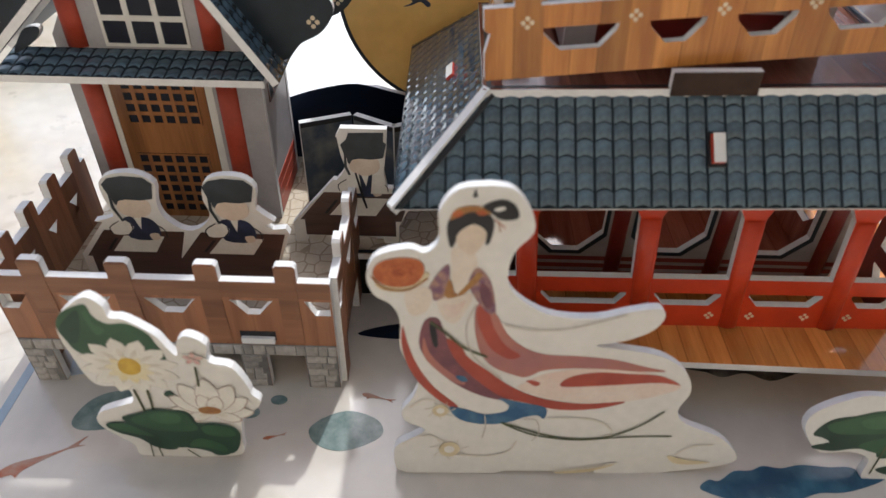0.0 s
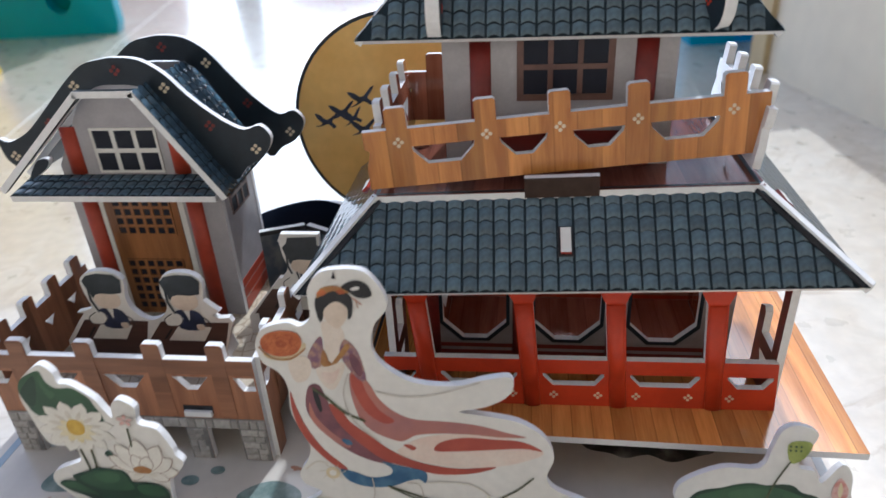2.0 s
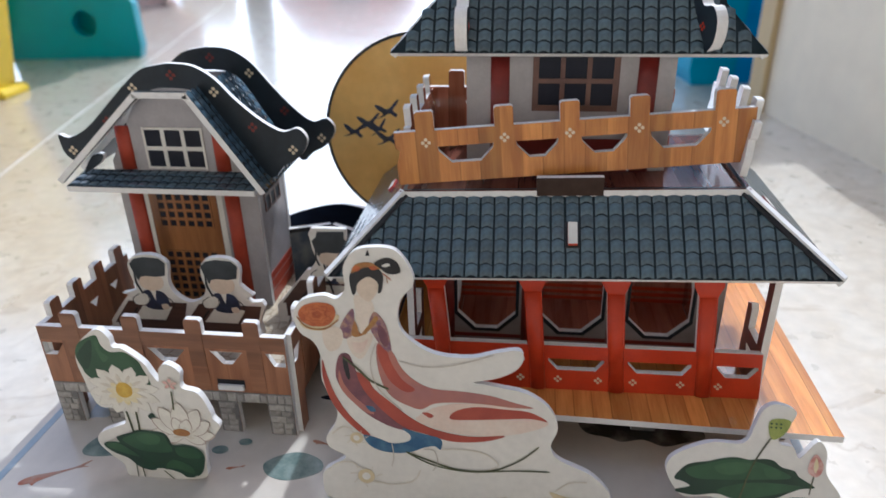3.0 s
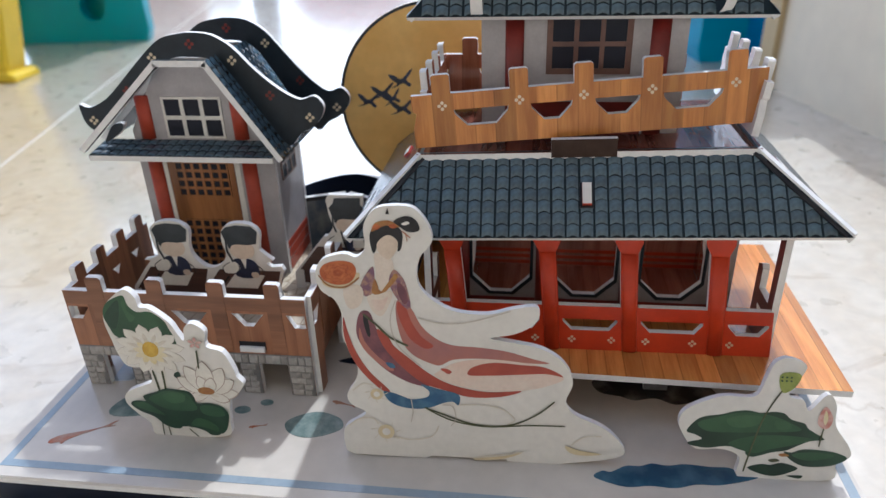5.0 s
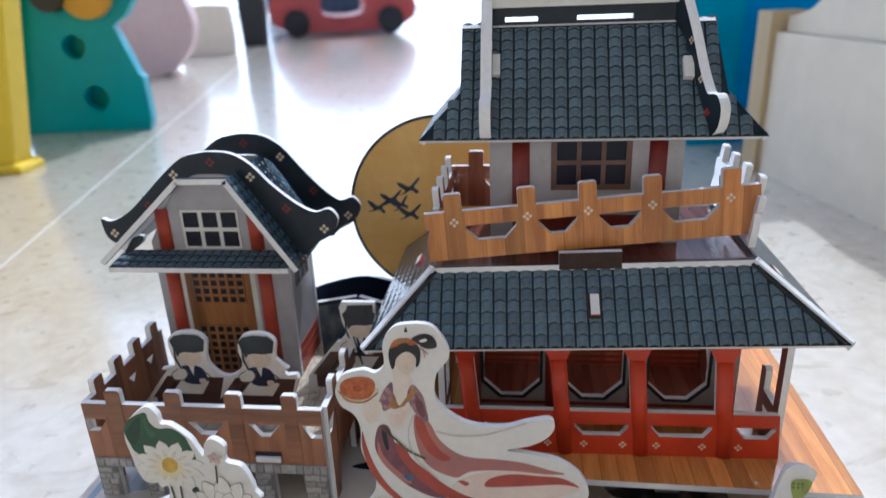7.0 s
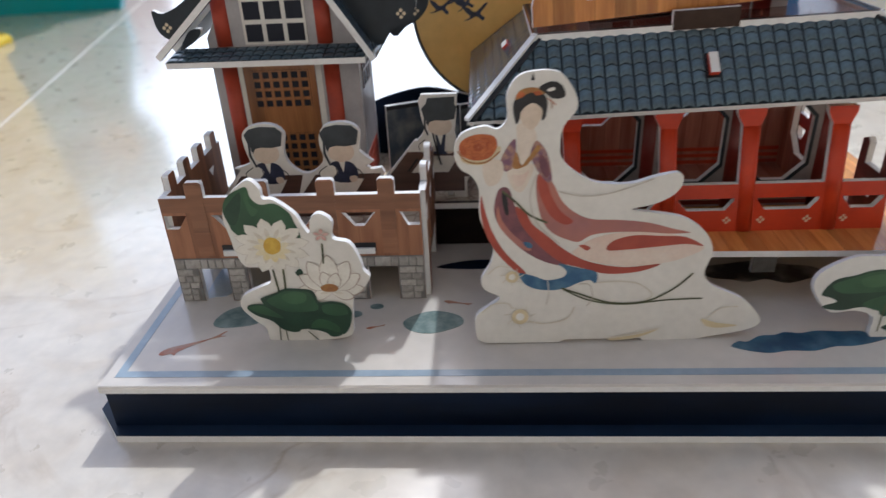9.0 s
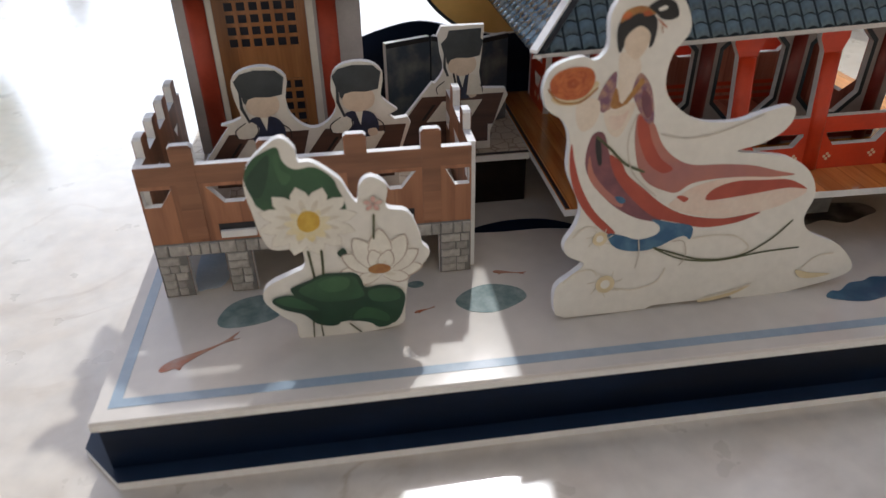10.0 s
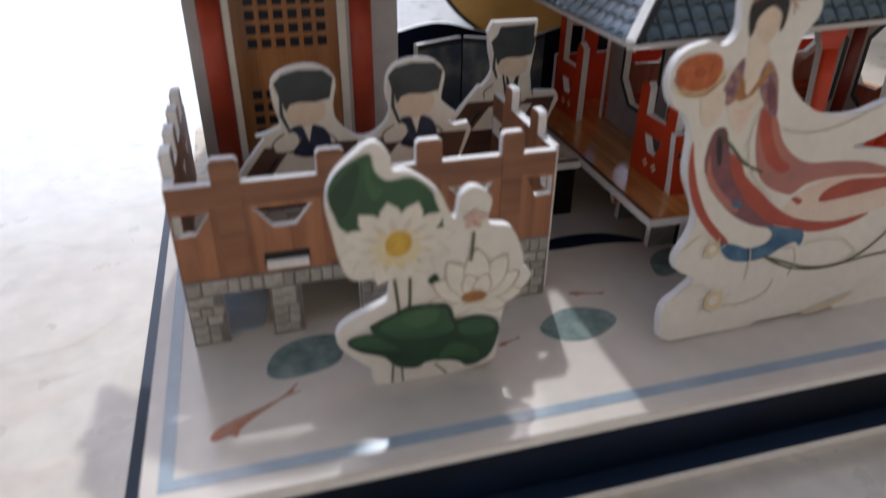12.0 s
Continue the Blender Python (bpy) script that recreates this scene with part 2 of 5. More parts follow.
BROWN_PLATE = wood("glossy_plate_print", (0.23, 0.085, 0.055), (0.13, 0.045, 0.03), "z", 9.0, 0.13, seam=0.2)
LEAF = material("leaf_print", (0.050, 0.128, 0.056), 0.4, (0.026, 0.072, 0.036), 60, sharp=(0.3, 0.7))
LEAF_DARK = material("dark_leaf_print", (0.024, 0.068, 0.036), 0.4, (0.014, 0.040, 0.024), 70)
LEAF_BLUE = material("grey_green_pad_print", (0.13, 0.19, 0.175), 0.2, (0.27, 0.33, 0.30), 220, spec=0.5, sharp=(0.35, 0.7))
POND = material("blue_pond_print", (0.018, 0.075, 0.135), 0.2, (0.065, 0.18, 0.25), 110, spec=0.5, sharp=(0.4, 0.75))
ROCKS = material("rock_wash_print", (0.035, 0.035, 0.03), 0.35, (0.30, 0.28, 0.25), 90, sharp=(0.48, 0.72))
PETAL = material("petal_print", (0.80, 0.77, 0.68), 0.45, (0.72, 0.69, 0.60), 160)
PETAL_LINE = material("petal_line_print", (0.60, 0.55, 0.47), 0.5, (0.52, 0.47, 0.40), 200)
PETAL_SHADE = material("petal_shade_print", (0.70, 0.65, 0.54), 0.45, (0.62, 0.57, 0.47), 260)
LEAF_LIGHT = material("light_leaf_print", (0.064, 0.145, 0.066), 0.4, (0.044, 0.112, 0.050), 90, sharp=(0.3, 0.7))
YELLOW_PALE = material("pale_yellow_petal_print", (0.74, 0.64, 0.34), 0.45, (0.76, 0.70, 0.52), 200)
YELLOW = material("yolk_yellow_print", (0.66, 0.44, 0.06), 0.45, (0.56, 0.34, 0.04), 400)
PINK = material("pink_bud_print", (0.58, 0.24, 0.20), 0.45, (0.70, 0.46, 0.40), 420, sharp=(0.4, 0.6))
POD = material("lime_pod_print", (0.36, 0.40, 0.10), 0.45, (0.22, 0.28, 0.06), 300)
SKIN = material("cream_print", (0.72, 0.60, 0.47), 0.45, (0.66, 0.54, 0.41), 200)
INK = material("black_ink_print", (0.012, 0.012, 0.014), 0.4, (0.02, 0.02, 0.022), 200)
CAP = material("charcoal_print", (0.045, 0.055, 0.06), 0.4, (0.03, 0.038, 0.042), 200)
INDIGO = material("indigo_print", (0.03, 0.04, 0.085), 0.4, (0.018, 0.025, 0.05), 250)
ROBE_RED = material("brick_red_print", (0.42, 0.085, 0.05), 0.4, (0.34, 0.06, 0.04), 90)
ROBE_ROSE = material("rose_print", (0.50, 0.19, 0.125), 0.4, (0.36, 0.16, 0.15), 60, sharp=(0.3, 0.7))
ROBE_PLUM = material("plum_print", (0.24, 0.09, 0.10), 0.4, (0.15, 0.06, 0.08), 200)
ROBE_BLUE = material("blue_ribbon_print", (0.035, 0.11, 0.22), 0.4, (0.12, 0.24, 0.34), 190, sharp=(0.4, 0.72))
FLORAL = material("floral_print", (0.42, 0.25, 0.18), 0.4, (0.20, 0.10, 0.15), 520, sharp=(0.4, 0.6))
PALE = material("pale_cream_print", (0.76, 0.67, 0.56), 0.45, (0.72, 0.62, 0.50), 200)
BLUSH_PRINT = material("blush_print", (0.72, 0.55, 0.45), 0.45, (0.76, 0.66, 0.56), 120, sharp=(0.3, 0.7))
ORANGE_DEEP = material("deep_orange_print", (0.45, 0.115, 0.03), 0.4, (0.28, 0.05, 0.015), 300)
OCHRE = material("ochre_print", (0.42, 0.22, 0.06), 0.4, (0.30, 0.12, 0.04), 300)
ORANGE = material("orange_flower_print", (0.56, 0.17, 0.05), 0.4, (0.40, 0.09, 0.025), 300)
CREAM_LINE = material("cream_motif_print", (0.78, 0.66, 0.46), 0.45, (0.7, 0.58, 0.4), 300)
OLIVE = material("olive_line_print", (0.10, 0.11, 0.05), 0.45, (0.06, 0.07, 0.03), 300)
KOI = material("koi_print", (0.40, 0.13, 0.055), 0.25, (0.42, 0.27, 0.19), 200)
LINE_GOLD = material("pale_gold_line_print", (0.70, 0.66, 0.56), 0.45, (0.66, 0.60, 0.49), 300)
BIRD = material("bird_print", (0.03, 0.045, 0.10), 0.4, (0.02, 0.024, 0.04), 200)
SCREEN = material("landscape_print", (0.05, 0.07, 0.095), 0.4, (0.20, 0.20, 0.19), 110, sharp=(0.45, 0.7))
FLOOR = marble()
WALL = material("wall_paint", (0.60, 0.515, 0.395), 0.7, (0.57, 0.485, 0.37), 3, bump=0.1, bump_scale=60)
COOL_WALL = material("white_wall_paint", (0.84, 0.86, 0.88), 0.7, (0.80, 0.82, 0.85), 3, bump=0.1, bump_scale=60)
CREAM = material("cream_lacquer", (0.88, 0.81, 0.655), 0.35, (0.85, 0.775, 0.62), 6)
BEIGE = material("beige_laminate", (0.60, 0.48, 0.27), 0.4, (0.54, 0.42, 0.23), 8, stretch=(1, 1, 0.2))
TEAL = material("teal_plastic", (0.005, 0.35, 0.45), 0.35, (0.005, 0.31, 0.41), 9)
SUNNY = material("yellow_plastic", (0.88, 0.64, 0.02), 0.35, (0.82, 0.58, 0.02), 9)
AMBER = material("amber_plastic", (0.62, 0.34, 0.05), 0.35, (0.55, 0.29, 0.04), 9)
SCARLET = material("red_plastic", (0.72, 0.13, 0.12), 0.35, (0.66, 0.11, 0.10), 9)
BLACK = material("black_plastic", (0.02, 0.02, 0.025), 0.4, (0.03, 0.03, 0.035), 9)
BLUE = material("blue_plastic", (0.008, 0.30, 0.72), 0.55, (0.008, 0.27, 0.66), 9, spec=0.2)
BLUSH = material("pale_pink_plastic", (0.82, 0.62, 0.60), 0.4, (0.78, 0.56, 0.54), 9)


# ---- building helpers (millimetres in, metres out) ----
PLACED = {}                            # things whose parts are given in the place's own coordinates


def part(name, bm, mats, parent=None, label="", m=None, smooth_faces=False):
    """Links a bmesh as one mesh object, under a thing or part, at the local pose m."""
    me = bpy.data.meshes.new(name)
    bmesh.ops.recalc_face_normals(bm, faces=bm.faces)
    if smooth_faces:
        for f in bm.faces:
            f.smooth = True
    bm.to_mesh(me)
    bm.free()
    for x in mats if isinstance(mats, (list, tuple)) else [mats]:
        me.materials.append(x)
    ob = new(name, me)
    if parent:
        ob.parent = parent
        if parent.name in PLACED:
            ob.matrix_parent_inverse = PLACED[parent.name]
    if m is not None:
        ob.matrix_basis = m
    return tagged(ob, label)


def thing(name, x, y, z, label, category, rz=0.0, rx=0.0, ry=0.0, group="", kind="", local=False):
    ob = new(name)
    ob.empty_display_size = 0.01
    ob.matrix_basis = pose(x * MM, y * MM, z * MM, rx, ry, rz)
    if not local:
        PLACED[ob.name] = ob.matrix_basis.inverted()
    return tagged(ob, label, category, group, kind)


def at(x, y, z, rx=0.0, ry=0.0, rz=0.0):
    return pose(x * MM, y * MM, z * MM, rx, ry, rz)


def smooth(pts, steps=4):
    """A closed curve through the points."""
    out, k = [], len(pts)
    for i in range(k):
        a, b, c, d = (Vector(pts[(i + j - 1) % k]) for j in range(4))
        for s in range(steps):
            t = s / steps
            out.append(tuple(0.5 * (2 * b + (c - a) * t + (2 * a - 5 * b + 4 * c - d) * t * t + (3 * b - a - 3 * c + d) * t ** 3)))
    return out


def circle(x, z, r, k=24, r2=None):
    return [(x + r * math.cos(2 * math.pi * i / k), z + (r2 or r) * math.sin(2 * math.pi * i / k)) for i in range(k)]


def rect(x0, z0, x1, z1):
    return [(x0, z0), (x1, z0), (x1, z1), (x0, z1)]


def prism(bm, outline, y0, y1, holes=(), front=0, side=1, back=0):
    """Adds a board cut to an outline (x, z), from y0 (its face) to y1, with holes through it."""
    loops = [list(outline), *[list(h) for h in holes]]
    flat = [p for lp in loops for p in lp]
    tris = tessellate_polygon([[Vector((p[0], p[1], 0)) for p in lp] for lp in loops])
    va = [bm.verts.new((p[0] * MM, y0 * MM, p[1] * MM)) for p in flat]
    vb = [bm.verts.new((p[0] * MM, y1 * MM, p[1] * MM)) for p in flat]
    for t in tris:
        for vs, idx in ((va, front), (vb, back)):
            try:
                f = bm.faces.new([vs[i] for i in t])
                f.material_index = idx
            except ValueError:
                pass
    start = 0
    for lp in loops:
        k = len(lp)
        for i in range(k):
            j = (i + 1) % k
            f = bm.faces.new((va[start + i], va[start + j], vb[start + j], vb[start + i]))
            f.material_index = side
        start += k
    return bm


def stripe(bm, pts, width, y0, y1, idx):
    """A thin drawn line through the points."""
    left, right = [], []
    for i, p in enumerate(pts):
        a, b = Vector(pts[max(0, i - 1)]), Vector(pts[min(len(pts) - 1, i + 1)])
        d = (b - a).normalized()
        w = width * (0.35 if i in (0, len(pts) - 1) else 0.5)
        left.append((p[0] - d.y * w, p[1] + d.x * w))
        right.append((p[0] + d.y * w, p[1] - d.x * w))
    return prism(bm, left + right[::-1], y0, y1, front=idx, side=idx, back=idx)


def arc(pts, steps=5):
    """An open curve through the points."""
    out, k = [], len(pts)
    for i in range(k - 1):
        a, b, c, d = (Vector(pts[min(max(i + j - 1, 0), k - 1)]) for j in range(4))
        for s in range(steps):
            t = s / steps
            out.append(tuple(0.5 * (2 * b + (c - a) * t + (2 * a - 5 * b + 4 * c - d) * t * t + (3 * b - a - 3 * c + d) * t ** 3)))
    return out + [tuple(pts[-1])]


def box(bm, x0, y0, z0, x1, y1, z1, idx=0):
    v = [bm.verts.new((x * MM, y * MM, z * MM)) for z in (z0, z1) for x, y in ((x0, y0), (x1, y0), (x1, y1), (x0, y1))]
    for q in ((0, 1, 2, 3), (4, 5, 6, 7), (0, 1, 5, 4), (1, 2, 6, 5), (2, 3, 7, 6), (3, 0, 4, 7)):
        bm.faces.new([v[i] for i in q]).material_index = idx
    return bm


def board(name, outline, parent, face, holes=(), thick=2.4, m=None, back=None, label="", edge=None):
    """A die-cut foam board with a printed face."""
    bm = prism(bmesh.new(), outline, 0, thick, holes, 0, 1, 2)
    return part(name, bm, [face, edge or BOARD, back or face], parent, label, m)


def flower_mark(parent, x, z, r=1.3, m=None, mat=None):
    """A four-petal printed motif."""
    bm = bmesh.new()
    for k in range(4):
        a = math.pi / 2 * k + math.pi / 4 * 0
        prism(bm, circle(x + math.cos(a) * r * 0.62, z + math.sin(a) * r * 0.62, r * 0.36, 8), -0.12, 0.05, front=0, side=0, back=0)
    return part("motif", bm, [mat or CREAM_LINE], parent, "", m)

T = 2.4                                # the foam board's thickness in mm
FLAT = dict(rx=-90)


def inside(poly, u, v):
    c, k = False, len(poly)
    for i in range(k):
        (a, b), (p, q) = poly[i], poly[i - 1]
        if (b > v) != (q > v) and u < (p - a) * (v - b) / (q - b) + a:
            c = not c
    return c


def tile_mesh(w, length, relief=0.75, mat=None):
    """One barrel tile: rounded across, thicker at its lower lip, which arches up in the middle."""
    bm, k = bmesh.new(), 6
    rows = []
    for v, lift in ((0.0, 1.0), (length * 0.5, 0.62), (length, 0.25)):
        rows.append([bm.verts.new(((s / k - 0.5) * w * MM, -(0.04 + relief * lift * (0.05 + 0.60 * math.sin(math.pi * s / k))) * MM,
                                   (v + 0.75 * math.sin(math.pi * s / k)) * MM)) for s in range(k + 1)])
    low = [bm.verts.new((p.co.x, 0.0, p.co.z)) for p in rows[0]]
    for n, (a, b) in enumerate(((low, rows[0]), (rows[0], rows[1]), (rows[1], rows[2]))):
        for s in range(k):
            if n or relief:
                bm.faces.new((a[s], a[s + 1], b[s + 1], b[s])).material_index = 1 if n == 0 else 0
    bmesh.ops.delete(bm, geom=[v for v in bm.verts if not v.link_faces], context="VERTS")
    me = bpy.data.meshes.new("tile")
    bmesh.ops.recalc_face_normals(bm, faces=bm.faces)
    for f in bm.faces:
        f.smooth = True
    bm.to_mesh(me)
    bm.free()
    me.materials.append(mat or SLATE)
    me.materials.append(GAP_GLOSS if mat else SLATE_GAP)
    return me


TILE_JOBS = []                         # roof boards to be tiled last: board, outline, pitch across, pitch up


# ---- floor and room ----
ROOM = 14.0                            # the room is turned against the model
room = pose(0, 0, 0, 0, 0, ROOM)


def slab(name, x0, y0, z0, x1, y1, z1, mat, label="", kind="structure", holes=()):
    bm = box(bmesh.new(), x0 * 1000, y0 * 1000, z0 * 1000, x1 * 1000, y1 * 1000, z1 * 1000)
    ob = part(name, bm, mat, None, label, room)
    return tagged(ob, kind=kind)


def tile_grid():
    """Floor of 800 mm tiles, each a slab of its own with a thin joint."""
    base = slab("floor", -3.6, -1.8, -0.03, 2.4, 5.2, -0.0004, material("pale_grout", (0.80, 0.79, 0.76), 0.35, (0.72, 0.71, 0.68), 60),
                "polished cream marble-look tiled floor")
    kinds = {}
    for i in range(9):
        for j in range(10):
            x0, y0 = -4175 + 800 * i, -1720 - 800 + 800 * j
            cut = (max(x0, -3600), max(y0, -1800), min(x0 + 800, 2400), min(y0 + 800, 5200))
            w, d = cut[2] - cut[0], cut[3] - cut[1]
            if w < 10 or d < 10:
                continue
            if (w, d) not in kinds:
                bm = prism(bmesh.new(), rect(1.1, 1.1, w - 1.1, d - 1.1), 0, 2.0, front=0, side=0, back=0)
                me = bpy.data.meshes.new("floor_tile")
                bmesh.ops.recalc_face_normals(bm, faces=bm.faces)
                bm.to_mesh(me)
                bm.free()
                me.materials.append(FLOOR)
                kinds[(w, d)] = me
            o = new("floor_tile", kinds[(w, d)])
            o.parent = base
            o.matrix_basis = at(cut[0], cut[1], 0, **FLAT)
    return base


tile_grid()
# unseen room shell: places and paints are chosen for bounce light and reflections
slab("wall_left", -3.7, -1.8, -0.03, -3.6, 5.2, 2.6, COOL_WALL, "plain unseen room wall set to bounce light")
slab("wall_right", 2.4, -1.8, -0.03, 2.5, 5.2, 2.6, COOL_WALL, "plain unseen room wall set to bounce light")
slab("wall_back", -3.7, -1.9, -0.03, 2.5, -1.8, 2.6, WALL, "plain unseen room wall set to bounce light")
slab("ceiling", -3.7, -1.9, 2.6, 2.5, -0.7, 2.7, COOL_WALL, "plain unseen ceiling strip set to bounce light")


def curtain():
    """A sheer white curtain with folds, lit through by the sun."""
    m = bpy.data.materials.new("sheer_cloth")
    m.use_nodes = True
    n, l = m.node_tree.nodes, m.node_tree.links
    d, t, mx = n.new("ShaderNodeBsdfDiffuse"), n.new("ShaderNodeBsdfTranslucent"), n.new("ShaderNodeMixShader")
    tex, mp, rp = n.new("ShaderNodeTexNoise"), n.new("ShaderNodeMapping"), n.new("ShaderNodeMixRGB")
    co = n.new("ShaderNodeTexCoord")
    mp.inputs["Scale"].default_value = (1, 1, 0.05)
    tex.inputs["Scale"].default_value = 3.0
    rp.inputs[1].default_value, rp.inputs[2].default_value = (0.86, 0.90, 0.95, 1), (0.92, 0.93, 0.94, 1)
    l.new(co.outputs["Object"], mp.inputs[0])
    l.new(mp.outputs[0], tex.inputs["Vector"])
    l.new(tex.outputs["Fac"], rp.inputs[0])
    l.new(rp.outputs[0], d.inputs["Color"])
    l.new(rp.outputs[0], t.inputs["Color"])
    mx.inputs[0].default_value = 0.75
    l.new(d.outputs[0], mx.inputs[1])
    l.new(t.outputs[0], mx.inputs[2])
    l.new(mx.outputs[0], n["Material Output"].inputs["Surface"])
    bm, lo, hi = bmesh.new(), [], []
    for i in range(241):
        x = -3.58 + 5.96 * i / 240
        y = 5.0 + 0.05 * math.sin(i * 0.55) + 0.03 * math.sin(i * 0.23 + 1)
        lo.append(bm.verts.new((x, y, 0.01)))
        hi.append(bm.verts.new((x, y, 2.55)))
    for i in range(240):
        bm.faces.new((lo[i], lo[i + 1], hi[i + 1], hi[i]))
    return tagged(part("curtain", bm, m, None, "sheer white floor-length curtain lit by the sun", room, True), kind="structure")


curtain()


# ---- display base ----
base = thing("display_base", 140, 70, 0, "navy-sided foam-board display base with pond print", "base")
BX0, BX1, BY0, BY1 = -6.6, 288.0, -9.3, 172.0
bottom = [(BX0 - 8.0, 0), (-3, -13.4), (BX1 - 4, -13.4), (BX1 + 8, 0), (BX1 + 8, BY1 - 4), (BX1 - 4, BY1 + 8), (-2, BY1 + 8), (BX0 - 7.5, BY1 - 4)]
board("bottom_plate", bottom, base, NAVY_LIT, m=at(0, 0, 2.6, **FLAT), thick=2.6)
for nm, x0, y0, x1, y1 in (("side_wall", BX0 + 1.2, BY0 + 1.2, BX1 - 1.2, BY0 + 3.4), ("side_wall", BX0 + 1.2, BY1 - 3.4, BX1 - 1.2, BY1 - 1.2),
                           ("side_wall", BX0 + 1.2, BY0 + 3.5, BX0 + 3.4, BY1 - 3.5), ("side_wall", BX1 - 3.4, BY0 + 3.5, BX1 - 1.2, BY1 - 3.5)):
    part(nm, box(bmesh.new(), x0, y0, 2.6, x1, y1, 17.4), NAVY, base)
top = board("top_plate", rect(BX0, BY0 + 0.7, BX1, BY1), base, WATER, m=at(0, 0, 20, **FLAT), thick=2.6, label="glossy white pond print")
rim_bm = bmesh.new()
ra = [rim_bm.verts.new((BX0 * MM, y * MM, z * MM)) for y, z in ((BY0 + 0.65, 20.0), (BY0, 19.4), (BY0, 17.4), (BY0 + 0.65, 17.4))]
rb = [rim_bm.verts.new((BX1 * MM, y * MM, z * MM)) for y, z in ((BY0 + 0.65, 20.0), (BY0, 19.4), (BY0, 17.4), (BY0 + 0.65, 17.4))]
for q in range(4):
    rim_bm.faces.new((ra[q], ra[(q + 1) % 4], rb[(q + 1) % 4], rb[q])).material_index = 0 if q == 0 else 1
rim_bm.faces.new(ra)
rim_bm.faces.new(rb[::-1])
part("front_rim", rim_bm, [WATER, BOARD], base, "bevelled white front edge")
# print on the pond: border lines, fish, pads, dark water
W = 3.2
part("border_line", prism(bmesh.new(), rect(-W, -W - 1.0, 283 + W, 166 + W), 0, -0.12, [rect(-0.2, -1.0, 283, 166)], 0, 0, 0), BORDER, top, "pale blue printed border")


def on_pond(name, outline, mat, lift=0.15, label=""):
    return part(name, prism(bmesh.new(), outline, -lift, 0.0, front=0, side=0, back=0), mat, top, label)


def koi(x, y, ang, s):
    c, d = math.cos(ang), math.sin(ang)
    body = smooth([(-9.5, 0), (-8, 1.3), (-5, 1.7), (-1, 1.1), (3, 0.5), (7, 0.35), (12, 1.6), (9.4, 0.0), (11, -1.0), (7, -0.2), (3, -0.4), (-1, -0.9), (-4, -1.6), (-5.4, -2.8), (-6.2, -1.5), (-8.5, -1.1)], 3)
    on_pond("koi_print", [(x + s * (u * c - v * d), y + s * (u * d + v * c)) for u, v in body], KOI, label="small printed orange koi")


koi(16.2, 13.6, 0.53, 1.13)
koi(81, 23.6, 0.28, 0.32)
koi(110, 39.0, -0.25, 0.5)
on_pond("pad_print", smooth([(91, 26.5), (96, 31.5), (103, 33.5), (111, 30.5), (113, 25.5), (108, 21.5), (101, 19.3), (94, 21.3)]), LEAF_BLUE)
on_pond("pad_print", smooth([(20, 27), (22, 34), (27, 38), (35, 39), (40, 36), (38, 28), (33, 25), (24, 24)]), LEAF_BLUE)
on_pond("pad_print", circle(72, 32, 3.2, 16, 2.2), LEAF_BLUE)
on_pond("pad_print", circle(80, 37, 2.6, 16, 1.8), LEAF_BLUE)
on_pond("pad_print", smooth([(136, 42), (146, 44), (156, 52), (147, 56), (138, 51)]), LEAF_BLUE)
on_pond("pond_print", smooth([(203, 10.5), (206, 13.2), (209, 13.0), (214, 16.2), (219, 16.6), (223, 18.2), (228, 17.6), (234, 18.9), (242, 18.4), (248, 18.6), (252, 16.4), (257, 15.4), (251, 12.6), (243, 10.4), (236, 10.0), (229, 7.8), (221, 8.0), (214, 6.8), (208, 8.0)]), POND, label="blue printed water patch")
# painted reflection: pale blue for the glare seen between the stone piers
on_pond("pond_print", smooth([(11, 46), (15, 45), (20, 47), (22, 60), (20, 78), (13, 80), (10, 64)]), material("pale_blue_glare", (0.43, 0.51, 0.60), 0.16, (0.52, 0.58, 0.64), 120, coat=0.4), label="pale blue patch painted for the glare between the piers")
on_pond("pond_print", smooth([(101, 66), (115, 71), (131, 70), (142, 62), (128, 64), (112, 64)]), NAVY, label="dark printed water ripple")
on_pond("pond_print", smooth([(208, 55), (216, 53), (221, 51), (229, 53), (236, 50), (245, 53), (252, 56), (250, 62), (240, 64), (229, 67), (217, 65), (206, 62)]), ROCKS, label="dark printed rocks")

# ---- courtyard terrace ----
court = thing("courtyard_terrace", 50, 70, 20, "brown-fenced foam-board courtyard on grey stone piers", "terrace")
board("court_floor", [(4, 46.5), (97, 46.5), (97, 84), (127.6, 84), (127.6, 146), (4, 146)], court, FLAG, m=at(0, 0, 40.4, **FLAT), label="beige paving print floor")


part("edge_line", prism(bmesh.new(), rect(97.2, 84.5, 127.4, 86.2), -0.1, 0.0, front=0, side=0, back=0), INK, court, "", at(0, 0, 40.4, **FLAT))


def fence_outline(length, posts, left=0.0, foot=(), rail=44.0, post_top=50.0, pier=14.5):
    """Fence board standing on piers (v from the pond up): posts over a rail, piers below."""
    top_line = [(left, rail)]
    for a, b in posts:
        top_line += [(a, rail), (a, post_top - 0.8), (a + 0.8, post_top), (b - 0.8, post_top), (b, post_top - 0.8), (b, rail)]
    top_line.append((length, rail))
    foot_line = []
    for a, b in sorted(foot, reverse=True):
        foot_line += [(b, pier), (b, 0), (a, 0), (a, pier)]
    if foot_line and abs(foot_line[0][0] - length) < 0.1:
        foot_line = foot_line[1:]
    if foot_line and abs(foot_line[-1][0] - left) < 0.1:
        foot_line = foot_line[:-1]
    return top_line + foot_line


